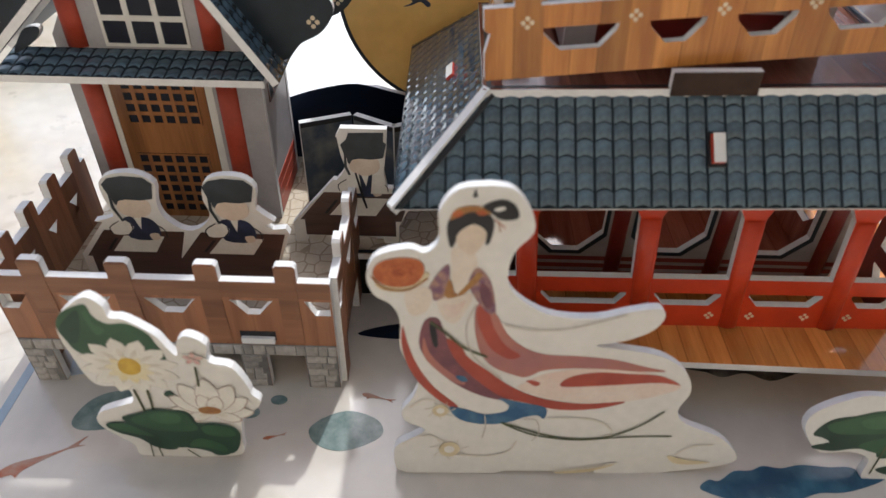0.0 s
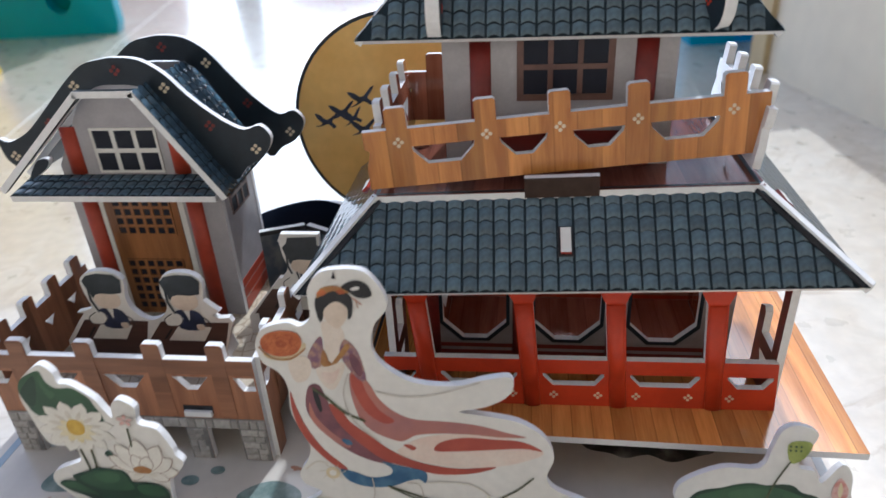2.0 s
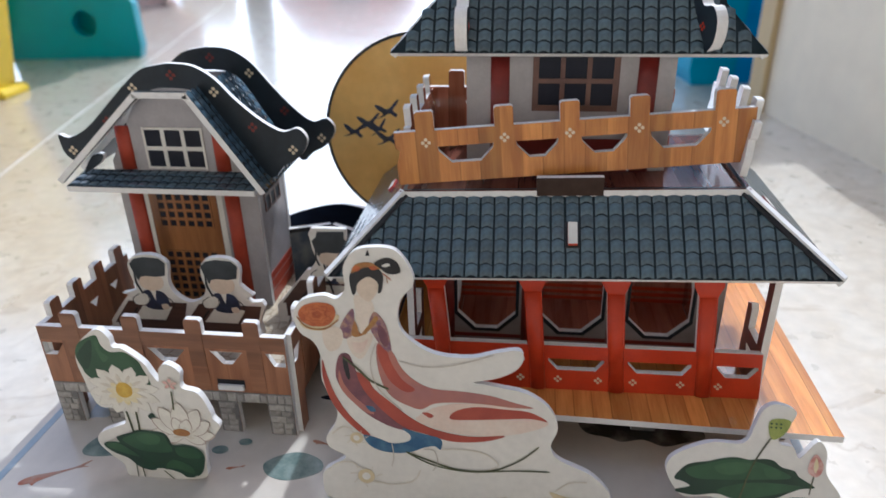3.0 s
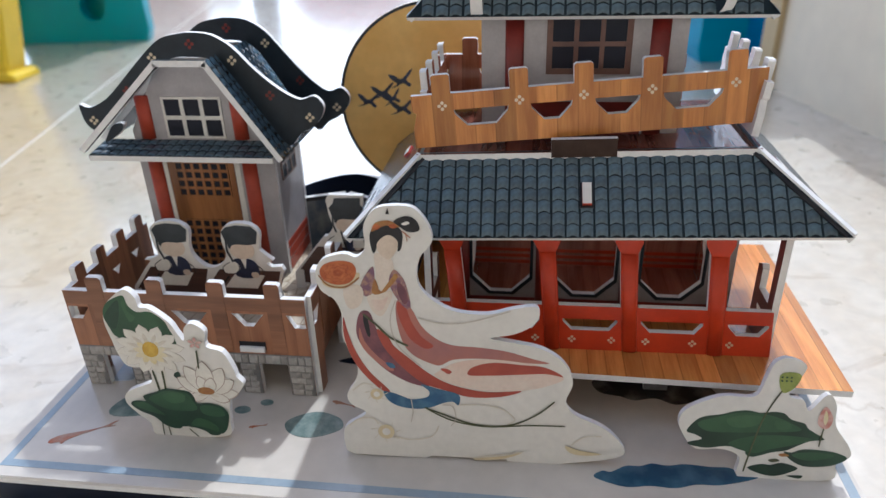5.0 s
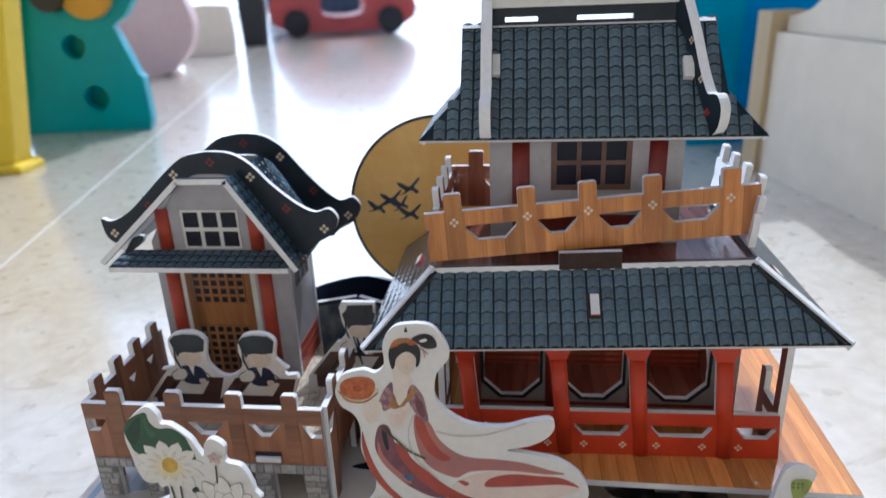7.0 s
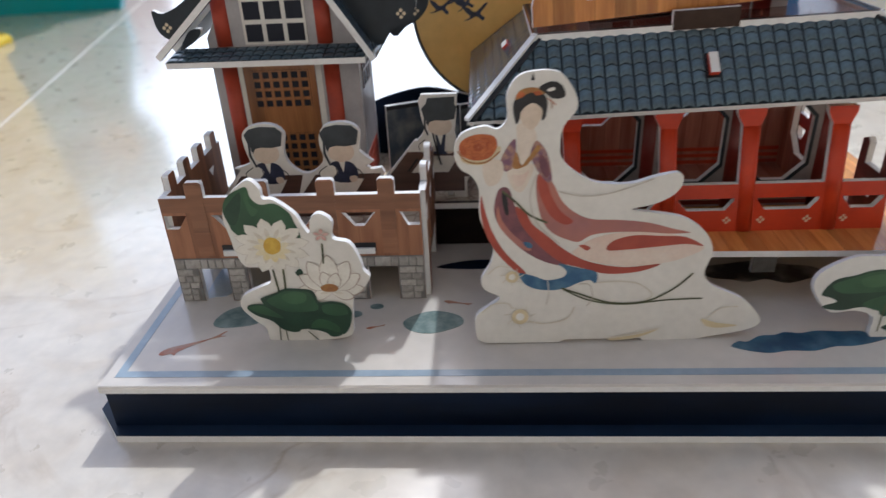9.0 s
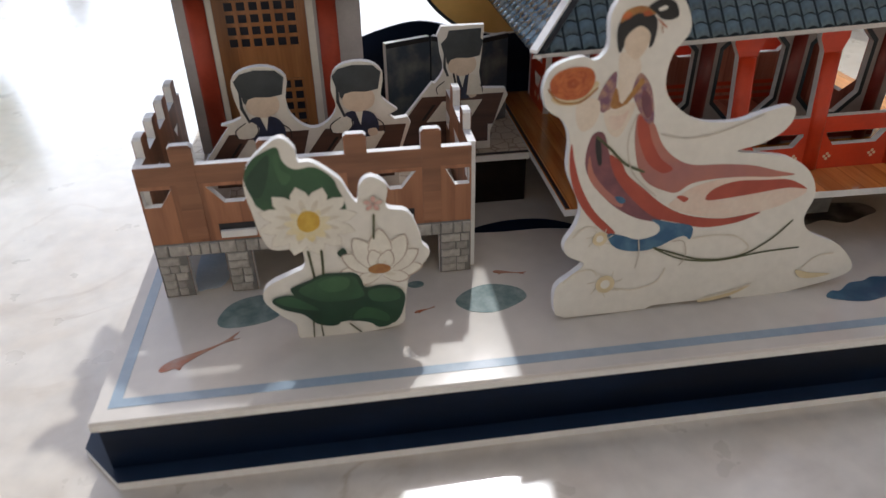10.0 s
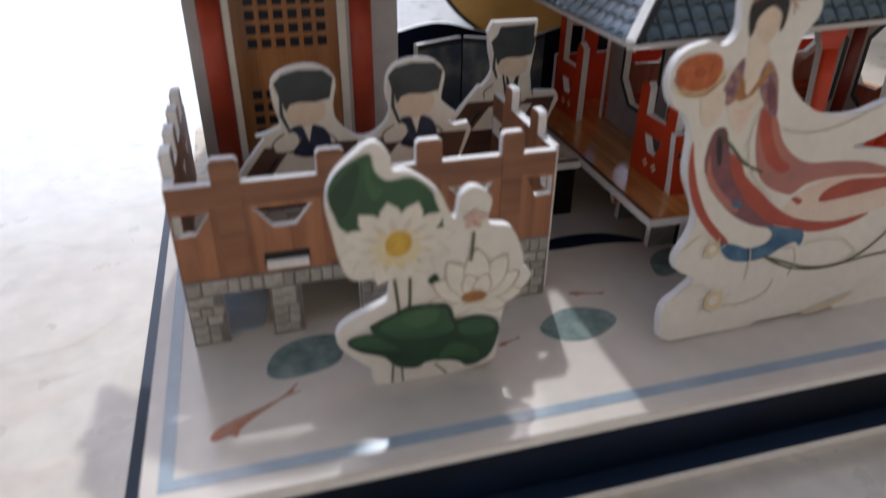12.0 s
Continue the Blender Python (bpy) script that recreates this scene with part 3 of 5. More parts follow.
def bay(a, b, z1=37.0, z0=31.5, cut=4.5):
    """An opening under the rail with slanted lower corners."""
    return [(a, z1), (a + cut * 0.25, z1 - 1.2), (a + cut, z0), (b - cut, z0), (b - cut * 0.25, z1 - 1.2), (b, z1)]


STONES = []                            # strips of masonry to be laid last: board, rectangles


def fence(parent, name, length, posts, foot, m, label, slots=(), stone=True):
    ends = [posts[0][0], *[q for ab in zip([p[1] for p in posts[:-1]], [p[0] for p in posts[1:]]) for q in ab], posts[-1][1]]
    holes = [bay(ends[i] + 1.5, ends[i + 1] - 1.5) for i in range(1, len(ends) - 1, 2)]
    holes += [[(0.6, 37), (0.6, 31.5), (posts[0][0] - 5.2, 31.5), (posts[0][0] - 1.4, 37)]] if posts[0][0] > 7.5 else []
    holes += [[(posts[-1][1] + 1.2, 37), (posts[-1][1] + 4.0, 31.5), (length - 0.6, 31.5), (length - 0.6, 37)]] if length - posts[-1][1] > 6 else []
    ob = board(name, fence_outline(length, posts, 0, foot), parent, WOOD_FENCE, holes, m=m, label=label)
    # the darker rail and posts as a raised print
    part("rail", prism(bmesh.new(), rect(0.15, 38.2, length - 0.15, 43.8), -0.18, 0.02, front=0, side=0, back=0), WOOD_RAIL, ob)
    for a, b in posts:
        part("post", prism(bmesh.new(), rect(a + 0.25, 20, b - 0.25, 49.4), -0.3, 0.02, front=0, side=0, back=0), WOOD_RAIL, ob)
    for a, b in slots:
        part("slot", prism(bmesh.new(), rect(a, 21.2, b, 24.6), -0.15, 0.02, front=0, side=0, back=0), INK, ob)
        part("tab", prism(bmesh.new(), rect(a + 0.4, 20.4, b - 0.4, 22.6), -1.2, 0.02, front=0, side=0, back=0), BOARD, ob, "white joining tab")
    if stone:
        bm = bmesh.new()
        prism(bm, rect(0.1, pier_z, length - 0.1, 19.0), -0.14, 0.02, front=0, side=0, back=0)
        for a, b in foot:
            prism(bm, rect(a + 0.1, 0.1, b - 0.1, pier_z), -0.14, 0.02, front=0, side=0, back=0)
        part("masonry", bm, MORTAR, ob)
        STONES.append((ob, [(0.3, pier_z + 0.2, length - 0.3, 18.8)] + [(a + 0.3, 0.4, b - 0.3, pier_z - 0.1) for a, b in foot]))
    return ob


pier_z = 14.5
fence(court, "front_fence", 95.5, [(10.5, 17), (34.5, 41), (58.5, 65), (80.5, 86.5)], [(0, 9), (20, 28), (43, 51), (66, 74), (85.5, 95.5)],
      at(3, 42.6, 20), "brown wood-print fence with white cut edges", slots=((20, 31), (67.5, 78)))
fence(court, "right_fence", 45, [(9, 14.5), (29, 34.5)], [(0, 7), (34, 45)], at(100.2, 45.2, 20, rz=90), "", stone=False)
fence(court, "left_fence", 58, [(3, 9), (18, 24), (33, 39), (47.5, 53.5)], [(0, 8), (24, 32), (48, 58)], at(2.9, 103.2, 20, rz=-90), "", stone=False)
board("pier_board", [(0, 0), (0, 18), (90, 18), (90, 0), (80, 0), (80, 13), (50, 13), (50, 0), (40, 0), (40, 13), (10, 13), (10, 0)], court, MORTAR, m=at(6, 100, 20))

# added boards: dark faces for the shade below, the rear one stops light
board("under_board", rect(100, 20, 127, 38), court, DEEP, m=at(0, 86, 0), label="added dark board keeping the space under the floor shaded")
board("under_board", rect(8, 20, 128, 38), court, SLATE_GAP, m=at(0, 140, 0), label="added dark board keeping the space under the floor shaded")

# ---- gatehouse ----
gate = thing("gatehouse", 38, 115, 40, "small grey-walled gatehouse with curled slate roof boards", "building")
GX0, GX1, GY0, GY1 = 9.5, 70.5, 103.0, 137.0
facade = board("facade", [(GX0, 40.4), (GX1, 40.4), (GX1, 108), (57, 138.5), (28, 138.5), (GX0, 108)], gate, GREY_WALL, m=at(0, GY0, 0), label="pale grey front wall")
board("rear_wall", [(GX0, 40.4), (GX1, 40.4), (GX1, 108), (57, 138.5), (28, 138.5), (GX0, 108)], gate, GREY_WALL, m=at(0, GY1 - T, 0))
side = board("side_wall", rect(GY0 + T, 40.4, GY1 - T, 108), gate, GREY_WALL, m=at(GX1 - 0.2, 0, 0, rz=90))
board("side_wall", rect(-GY1 + T, 40.4, -GY0 - T, 108), gate, GREY_WALL, m=at(GX0 + 0.2, 0, 0, rz=-90))


def half_column(parent, x, z0, z1, r, y=0.0, mat=None, m=None, lean=0.0):
    """A printed round column: a shallow half round."""
    bm, k = bmesh.new(), 8
    lo, hi = [], []
    for i in range(k + 1):
        a = math.pi * i / k
        px, py = x - r * math.cos(a), y - 0.05 - 0.45 * r * math.sin(a)
        lo.append(bm.verts.new((px * MM, py * MM, z0 * MM)))
        hi.append(bm.verts.new(((px + lean * z1) * MM, py * MM, z1 * MM)))
    for i in range(k):
        bm.faces.new((lo[i], lo[i + 1], hi[i + 1], hi[i]))
    bm.faces.new(lo)
    bm.faces.new(hi[::-1])
    return part("column", bm, mat or RED, parent, "", m, True)


def window_grid(parent, x0, z0, x1, z1, cols, rows, frame_mat, bar=1.6, rim=1.6, m=None, label=""):
    """A raised lattice frame with its dark panes behind it."""
    pw, ph = (x1 - x0 - bar * (cols - 1)) / cols, (z1 - z0 - bar * (rows - 1)) / rows
    panes = [rect(x0 + i * (pw + bar), z0 + j * (ph + bar), x0 + i * (pw + bar) + pw, z0 + j * (ph + bar) + ph) for i in range(cols) for j in range(rows)]
    frame_ob = part("window", prism(bmesh.new(), rect(x0 - rim, z0 - rim, x1 + rim, z1 + rim), -0.45, -0.004, panes, 0, 0, 0), frame_mat, parent, label, m)
    for q in panes:
        part("pane", prism(bmesh.new(), q, -0.15, -0.004, front=0, side=0, back=0), PANE, frame_ob)
    return frame_ob


for low, high in ((16.4, 16.5), (59.2, 58.0)):
    half_column(facade, low, 40.6, 100, 3.3, mat=RED_MUTED)
    half_column(facade, high, 104.5, 123, 3.2, mat=RED_MUTED)
part("wall_strip", prism(bmesh.new(), rect(20.0, 40.6, 21.8, 99), -0.3, 0.02, front=0, side=0, back=0), PRINT_WHITE, facade)
part("wall_strip", prism(bmesh.new(), rect(52.4, 40.6, 54.8, 99), -0.3, 0.02, front=0, side=0, back=0), PRINT_WHITE, facade)
door = part("door", prism(bmesh.new(), rect(22.0, 40.6, 52.2, 99), -0.35, -0.004, front=0, side=0, back=0), WOOD_DOOR, gate, "brown wood-print lattice door", at(0, GY0, 0))


def lattice(x0, z0, x1, z1, cols, rows):
    bm = bmesh.new()
    prism(bm, rect(x0, z0, x1, z1), -0.55, -0.3, front=1, side=1, back=1)
    gx, gz = (x1 - x0) / cols, (z1 - z0) / rows
    holes = [rect(x0 + gx * (i + 0.16), z0 + gz * (j + 0.16), x0 + gx * (i + 0.84), z0 + gz * (j + 0.84)) for i in range(cols) for j in range(rows)]
    prism(bm, rect(x0, z0, x1, z1), -0.8, -0.5, holes, 0, 0, 0)
    part("lattice", bm, [WOOD_DOOR, PANE], door)


lattice(25.2, 78.2, 49.4, 94.2, 6, 4)
lattice(24.8, 43.0, 49.0, 67.0, 6, 6)
window_grid(gate, 26.2, 105.8, 50.2, 121.5, 3, 2, PRINT_WHITE, 1.7, 1.0, at(0, GY0, 0), label="white-framed six-pane window")
window_grid(gate, 111, 84, 128, 97, 3, 2, FRAME_BROWN, 1.2, 0.8, at(GX1 - 0.2, 0, 0, rz=90))
for k, (za, zb) in enumerate(((41, 46), (46.8, 51), (51.8, 55))):
    part("stripe", prism(bmesh.new(), [(106, za), (134, za), (134, zb), (106, zb)], -0.2, 0.02, front=0, side=0, back=0), RED_MUTED, side, "red printed stripe")
pent = board("pent_roof", rect(-3.2, 0, 76.0, 15.2), gate, SLATE_GAP, m=at(0, 87.6, 101.8, rx=-81.5), label="tiled strip of slate over the door")
TILE_JOBS.append((pent, rect(-3.2, 0, 76.0, 15.2), 4.2, 4.4, 0.45))
# roof boards: flat crown and two steep sides
RY0, RY1 = 88.0, 140.0
board("roof_crown", rect(33.2, RY0, 54.8, 90.4), gate, SLATE_GAP, m=at(0, 0, 140.4, **FLAT), label="slate-print roof board")
for sgn, x0, z0, x1, z1 in ((-1, -6.8, 104.4, 33.0, 140), (1, 80.4, 101.2, 55.0, 140)):
    ln, ang = math.hypot(x1 - x0, z1 - z0), math.degrees(math.atan2(z1 - z0, abs(x1 - x0)))
    rz = 90 if sgn > 0 else -90
    poly = rect(RY0, 0, RY1, ln) if sgn > 0 else rect(-RY1, 0, -104.0, ln)
    pan = board("roof_side", poly, gate, GAP_GLOSS if sgn > 0 else SLATE_GAP, m=at(x0, 0, z0, rx=-(90 - ang), rz=rz), label="slate-print roof board")
    if sgn < 0:
        board("roof_edge", rect(-RY0 - 2.4, 0, -RY0, ln), gate, SLATE_GAP, m=at(x0, 0, z0, rx=-(90 - ang), rz=rz), label="white-edged strip of roof board")
    else:
        part("tab", prism(bmesh.new(), [(101.5, 31.5), (104.5, 31.8), (108.5, 22.5), (105.0, 21.8)], -2.6, 0.1, front=0, side=0, back=0), PRINT_WHITE, pan, "white joining tab")
    TILE_JOBS.append((pan, poly, 4.0, 4.4, 0.16, SLATE_GLOSS) if sgn > 0 else (pan, poly, 4.0, 4.4))
front_curl = [(-8.7, 120.2), (-4.6, 118.9), (3.8, 122.6), (13.0, 130.4), (23.6, 140.0), (32.4, 146.6), (40.6, 148.6), (45.6, 149), (53.9, 148), (61.6, 143.3), (68, 136.2), (74.4, 130.2), (81.2, 125.2),
              (87, 122.8), (92.6, 124.3), (96, 120.8), (95.3, 116.6), (91.5, 112), (85.6, 108.8), (80, 103.6), (72, 113), (65, 123), (57, 135.5), (51, 139), (43, 139.6), (36, 139), (28, 134.4),
              (18, 126), (8, 117), (1.5, 111.6), (-1, 109.3), (-4.6, 109), (-7.8, 111.9), (-8.9, 116.6)]
MOTIFS = ((-4.0, 113.4, CREAM_LINE), (90, 115.5, CREAM_LINE), (27.8, 139.4, CREAM_LINE), (61, 138.2, CREAM_LINE), (44.6, 144.6, RED_DEEP), (14, 126, RED_DEEP), (74.6, 124.4, RED_DEEP))
def slipped(u, v):
    """The rear gable board hangs lower at one end."""
    return (u + 2.6, v + 0.8 - 5.2 * min(1.0, max(0.0, u - 66) / 20))


rear_curl = [slipped(u, v) for u, v in front_curl]
for yy, curl in ((98.5, front_curl), (129.0, rear_curl)):
    dragon = board("gable_board", smooth(curl, 3), gate, NAVY_ROOF, m=at(0, yy, 0), label="curled dark gable board with printed motifs")
    for mx, mz, mat in MOTIFS:
        flower_mark(dragon, *(slipped(mx, mz) if curl is rear_curl else (mx, mz)), 2.0, None, mat)
board("brace", smooth([(0.4, 104.8), (3.4, 109.8), (6.2, 112.6), (10.2, 113), (9.4, 110.2), (5.2, 107)], 3), gate, NAVY_ROOF, m=at(0, 96, 0))

# ---- pavilion ----
house = thing("pavilion", 210, 92, 20, "two-storey red and white foam-board pavilion with slate roofs", "building")
deck = board("deck", [(127.8, 40.0), (289.4, 36.2), (289.4, 146), (127.8, 146)], house, WOOD_DECK, m=at(0, 0, 41.0, **FLAT), label="orange wood-plank print deck")
part("edge_line", prism(bmesh.new(), rect(128.2, 40.6, 129.5, 145), -0.1, 0.0, front=0, side=0, back=0), INK, deck)
for lx, ly in ((141, 58), (141, 78), (225, 58), (272, 58), (141, 130), (272, 130)):
    board("support", [(0, 0), (9, 0), (9, 18.6), (0, 18.6)], house, MORTAR, m=at(lx, ly, 20))
# added boards again: they keep light out and darken the space below the deck
board("under_board", rect(132, 20, 284, 38.4), house, SLATE_GAP, m=at(0, 142, 0), label="added dark board keeping the space under the deck shaded")
board("under_board", rect(-89, 20, -56, 38.4), house, SLATE_GAP, m=at(150, 0, 0, rz=-90), label="added dark board keeping the space under the deck shaded")
board("under_board", rect(152, 20, 284, 38.4), house, DEEP, m=at(0, 78, 0), label="added dark board keeping the space under the deck shaded")
board("corner_bracket", [(0, 18.4), (6, 18.4), (4.5, 9), (2.5, 8)], house, WOOD_ORANGE, m=at(134, 74, 20))


def red_panel(length, posts, lo=0.0):
    """A run of red railing with columns up to the eave: outline and openings (v from the deck)."""
    top_v = 47.0
    out = [(0, 0), (length, 0), (length, 18.6)]
    pts = [(length, 19.0)]
    for a, b in sorted(posts, reverse=True):
        pts += [(min(b, length), 19.0), (min(b, length), 41), (min(b + 1.8, length), 45), (min(b + 1.8, length), top_v),
                (max(a - 1.8, 0), top_v), (max(a - 1.8, 0), 45), (max(a, 0), 41), (max(a, 0), 19.0)]
    pts.append((0, 19.0))
    clean = [(0, 0), (length, 0)]
    for p in pts:
        if clean[-1] != p:
            clean.append(p)
    holes = []
    edges = [0.0, *[q for ab in sorted(posts) for q in ab], length]
    for a, b in zip(edges[0::2], edges[1::2]):
        if b - a > 6:
            holes.append([(a + 1.2, 13.4), (b - 1.2, 13.4), (b - 1.2, 12.4), (b - 4.2, 8.6), (a + 4.2, 8.6), (a + 1.2, 12.4)])
    return clean, holes


TILTED = at(199, 0, 92, ry=-2.0) @ at(-199, 0, -92)   # the lower roof sits askew, one end higher
FRONT_Y = 52.6
LEANING = -0.085                      # the columns of the front lean to one side


def leant(pts):
    return [(u + LEANING * v, v) for u, v in pts]


out, holes = red_panel(125.5, [(11, 17), (44.6, 50.6), (72.7, 78.7), (102.9, 109.1)])
out, holes = leant(out), [leant(h) for h in holes]
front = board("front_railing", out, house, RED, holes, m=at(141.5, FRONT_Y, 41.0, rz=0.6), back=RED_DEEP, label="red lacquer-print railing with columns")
for mx in (54.5, 68.9, 81.2, 97.8, 110.8, 41, 21, 7):
    flower_mark(front, mx, 4.6, 1.5)
for cx in (14, 47.6, 75.7, 106.0):
    half_column(front, cx, 0.3, 40.5, 2.7, lean=LEANING)
ret = [(0, 0), (21, 0), (21, 47), (16, 47), (16, 19), (5, 19), (5, 27), (3.6, 28.6), (0, 27)]
ret_hole = [(6, 13.4), (15, 13.4), (15, 12.4), (12.8, 8.0), (8.6, 8.0), (6, 12.4)]
for x_, y_, turn, flip in ((141.3, FRONT_Y + 23.8, -90, 1), (267.2, FRONT_Y + 2.6, 90, -1), (141.3, 138.5, -90, -1), (267.2, 117.5, 90, 1)):
    pts, hole = (ret, ret_hole) if flip > 0 else ([(21 - u, v) for u, v in ret][::-1], [(21 - u, v) for u, v in ret_hole][::-1])
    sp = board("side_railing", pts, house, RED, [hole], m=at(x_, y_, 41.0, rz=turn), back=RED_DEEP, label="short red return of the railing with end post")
    for mx in (8.5, 13.5):
        flower_mark(sp, mx, 4.4, 1.4)
board("rear_railing", *[red_panel(125.5, [(11, 17), (44.5, 50.5), (70, 76), (100.5, 107)])[0], house, RED], m=at(141.5, 140, 41.0))


def octagon_hole(cx, hw, z0, z1, cut):
    return [(cx - hw + cut, z0), (cx + hw - cut, z0), (cx + hw, z0 + cut), (cx + hw, z1 - cut), (cx + hw - cut, z1), (cx - hw + cut, z1), (cx - hw, z1 - cut), (cx - hw, z0 + cut)]


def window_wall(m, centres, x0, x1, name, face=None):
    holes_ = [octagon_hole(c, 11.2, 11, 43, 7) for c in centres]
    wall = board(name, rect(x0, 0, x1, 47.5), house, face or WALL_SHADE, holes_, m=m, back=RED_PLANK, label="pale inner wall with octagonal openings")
    for c in centres:
        part("window_rim", prism(bmesh.new(), octagon_hole(c, 12.4, 9.8, 44.2, 7.4), -0.3, 0.02, [octagon_hole(c, 11.2, 11, 43, 7)], 0, 0, 0), NAVY_ROOF, wall)
    return wall


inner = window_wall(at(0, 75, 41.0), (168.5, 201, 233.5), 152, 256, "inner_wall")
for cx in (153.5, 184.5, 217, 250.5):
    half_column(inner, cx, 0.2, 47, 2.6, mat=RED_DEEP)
for k in range(3):
    part("red_band", prism(bmesh.new(), rect(152.2, 1.0 + 3 * k, 255.8, 2.6 + 3 * k), -0.15, 0.02, front=0, side=0, back=0), RED_DEEP, inner)
rear_in = board("inner_rear_wall", rect(152, 0, 256, 47.5), house, RED_PLANK, [octagon_hole(c, 11.2, 20, 43, 6) for c in (168.5, 201, 233.5)], m=at(0, 118, 41.0), label="red-brown plank print rear wall")
for k in range(3):
    part("red_band", prism(bmesh.new(), rect(152.2, 1.0 + 3.0 * k, 255.8, 2.6 + 3.0 * k), -0.15, 0.02, front=0, side=0, back=0), RED, rear_in)
board("inner_floor", rect(156, 77.6, 252, 117.8), house, RED_PLANK, m=at(0, 0, 41.6, **FLAT), thick=0.5, label="glossy red-brown plank print floor")
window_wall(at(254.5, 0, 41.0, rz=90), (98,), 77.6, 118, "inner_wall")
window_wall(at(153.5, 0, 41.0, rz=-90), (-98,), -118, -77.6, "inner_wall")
# added, hardly seen board: stops light from above so the inside stays dark
board("eave_ceiling", rect(126, 50, 271, 141), house, WOOD_ORANGE, m=TILTED @ at(0, 0, 91.0, **FLAT), label="added wood-print board that blocks light under the roof")

# lower roof: four sloped boards round a flat top
EX0, EX1, EY0, EY1, EZ = 115.8, 280.6, 44.0, 145.5, 92.0
UX0, UX1, UY0, UY1, UZ = 140.4, 254.4, 65.0, 124.5, 113.6


def slope(name, a0, a1, b0, b1, run, rise, x, y, z, rz, tiles=None, face=None, label="slate-tile print roof board with white edge"):
    """A sloped board: lower edge a0..a1, upper edge b0..b1, run and rise of its slope."""
    ln, ang = math.hypot(run, rise), math.degrees(math.atan2(rise, run))
    poly = [(a0, 0), (a1, 0), (b1, ln), (b0, ln)]
    ob = board(name, poly, house, face or SLATE_GAP, m=TILTED @ at(x, y, z, rx=-(90 - ang), rz=rz), label=label)
    if tiles:
        TILE_JOBS.append((ob, poly, *tiles))
    return ob


lower_front = slope("lower_roof", EX0, EX1, UX0, UX1, UY0 - EY0, UZ - EZ, 0, EY0, EZ, 0, (4.75, 4.35))
lower_left = slope("lower_roof", -EY1, -EY0, -UY1, -UY0, UX0 - EX0, UZ - EZ, EX0, 0, EZ, -90, (4.75, 4.35, 0.09, SLATE_GLOSS), GAP_GLOSS)
lower_right = slope("lower_roof", EY0, EY1, UY0, UY1, EX1 - UX1, UZ - EZ, EX1, 0, EZ, 90, (4.75, 4.35, 0.09, SLATE_GLOSS), GAP_GLOSS)
slope("lower_roof", -EX1, -EX0, -UX1, -UX0, EY1 - UY1, UZ - EZ, 0, EY1, EZ, 180)
mid = board("roof_top", rect(UX0 - 1, UY0 - 1, UX1 + 1, UY1 + 1), house, BROWN_PLATE, m=TILTED @ at(0, 0, UZ + 1.2, **FLAT), thick=2.2, label="glossy brown board between the storeys")
part("black_line", prism(bmesh.new(), rect(UX0, UY0, UX1, UY1), -0.1, 0.0, [rect(UX0 + 1.2, UY0 + 1.2, UX1 - 1.2, UY1 - 1.2)], 0, 0, 0), INK, mid)
part("seam_line", prism(bmesh.new(), rect(UX0 + 0.6, math.hypot(UY0 - EY0, UZ - EZ) - 0.55, UX1 - 0.6, math.hypot(UY0 - EY0, UZ - EZ) - 0.05), -0.5, 0.0, front=0, side=0, back=0), INK, lower_front)
for sx_, sy_, mx, my in ((EX0, EY0, UX0, UY0), (EX1, EY0, UX1, UY0)):
    bm = bmesh.new()
    a, b = Vector((sx_, sy_, EZ + 0.4)), Vector((mx, my, UZ + 0.6))
    d = (b - a).normalized()
    nrm, up = d.cross(Vector((0, 0, 1))).normalized() * 1.2, Vector((0, 0, 1.0))
    vs = [bm.verts.new((p + o) * MM) for p in (a, b) for o in (nrm, -nrm, -nrm + up, nrm + up)]
    for q in ((0, 1, 2, 3), (4, 5, 6, 7), (0, 1, 5, 4), (1, 2, 6, 5), (2, 3, 7, 6), (3, 0, 4, 7)):
        bm.faces.new([vs[i] for i in q])
    part("hip_edge", bm, BOARD, house, "white cut board edge", TILTED)


def tab(parent, u, v, w, h, out_y, mat=None):
    """The end of a joining tab that sticks out of a board."""
    part("tab", prism(bmesh.new(), rect(u - w / 2, v - h / 2, u + w / 2, v + h / 2), -out_y, 0.1, front=0, side=1, back=0), [PRINT_WHITE, mat or RED], parent, "white joining tab with red sides")


tab(lower_front, 198.2, 15.0, 3.0, 7.5, 2.6)
part("slot", prism(bmesh.new(), rect(195.9, 10.4, 200.5, 19.6), -0.55, 0.0, front=0, side=0, back=0), INK, lower_front)
tab(lower_left, -95, 20, 8, 2.6, 0.9)
tab(lower_right, 72, 22, 9, 2.6, 1.2, RED_DEEP)
for roof, a0, a1, b0, b1, run in ((lower_front, EX0, EX1, UX0, UX1, UY0 - EY0), (lower_right, EY0, EY1, UY0, UY1, EX1 - UX1), (lower_left, -EY1, -EY0, -UY1, -UY0, UX0 - EX0)):
    ln = math.hypot(run, UZ - EZ)
    for p0, p1 in (((a0 + 2.6, 0.3), (b0 + 1.6, ln - 0.8)), ((a1 - 2.6, 0.3), (b1 - 1.6, ln - 0.8))):
        part("hip_line", stripe(bmesh.new(), [p0, ((p0[0] + p1[0]) / 2, (p0[1] + p1[1]) / 2), p1], 1.5, -0.85 if roof is lower_front else -0.08, 0.0, 0), INK, roof)

# balcony
BAL = [(7.3, 13.6), (33.5, 39.8), (55.0, 61.3), (77.5, 83.8), (104.6, 110.9)]


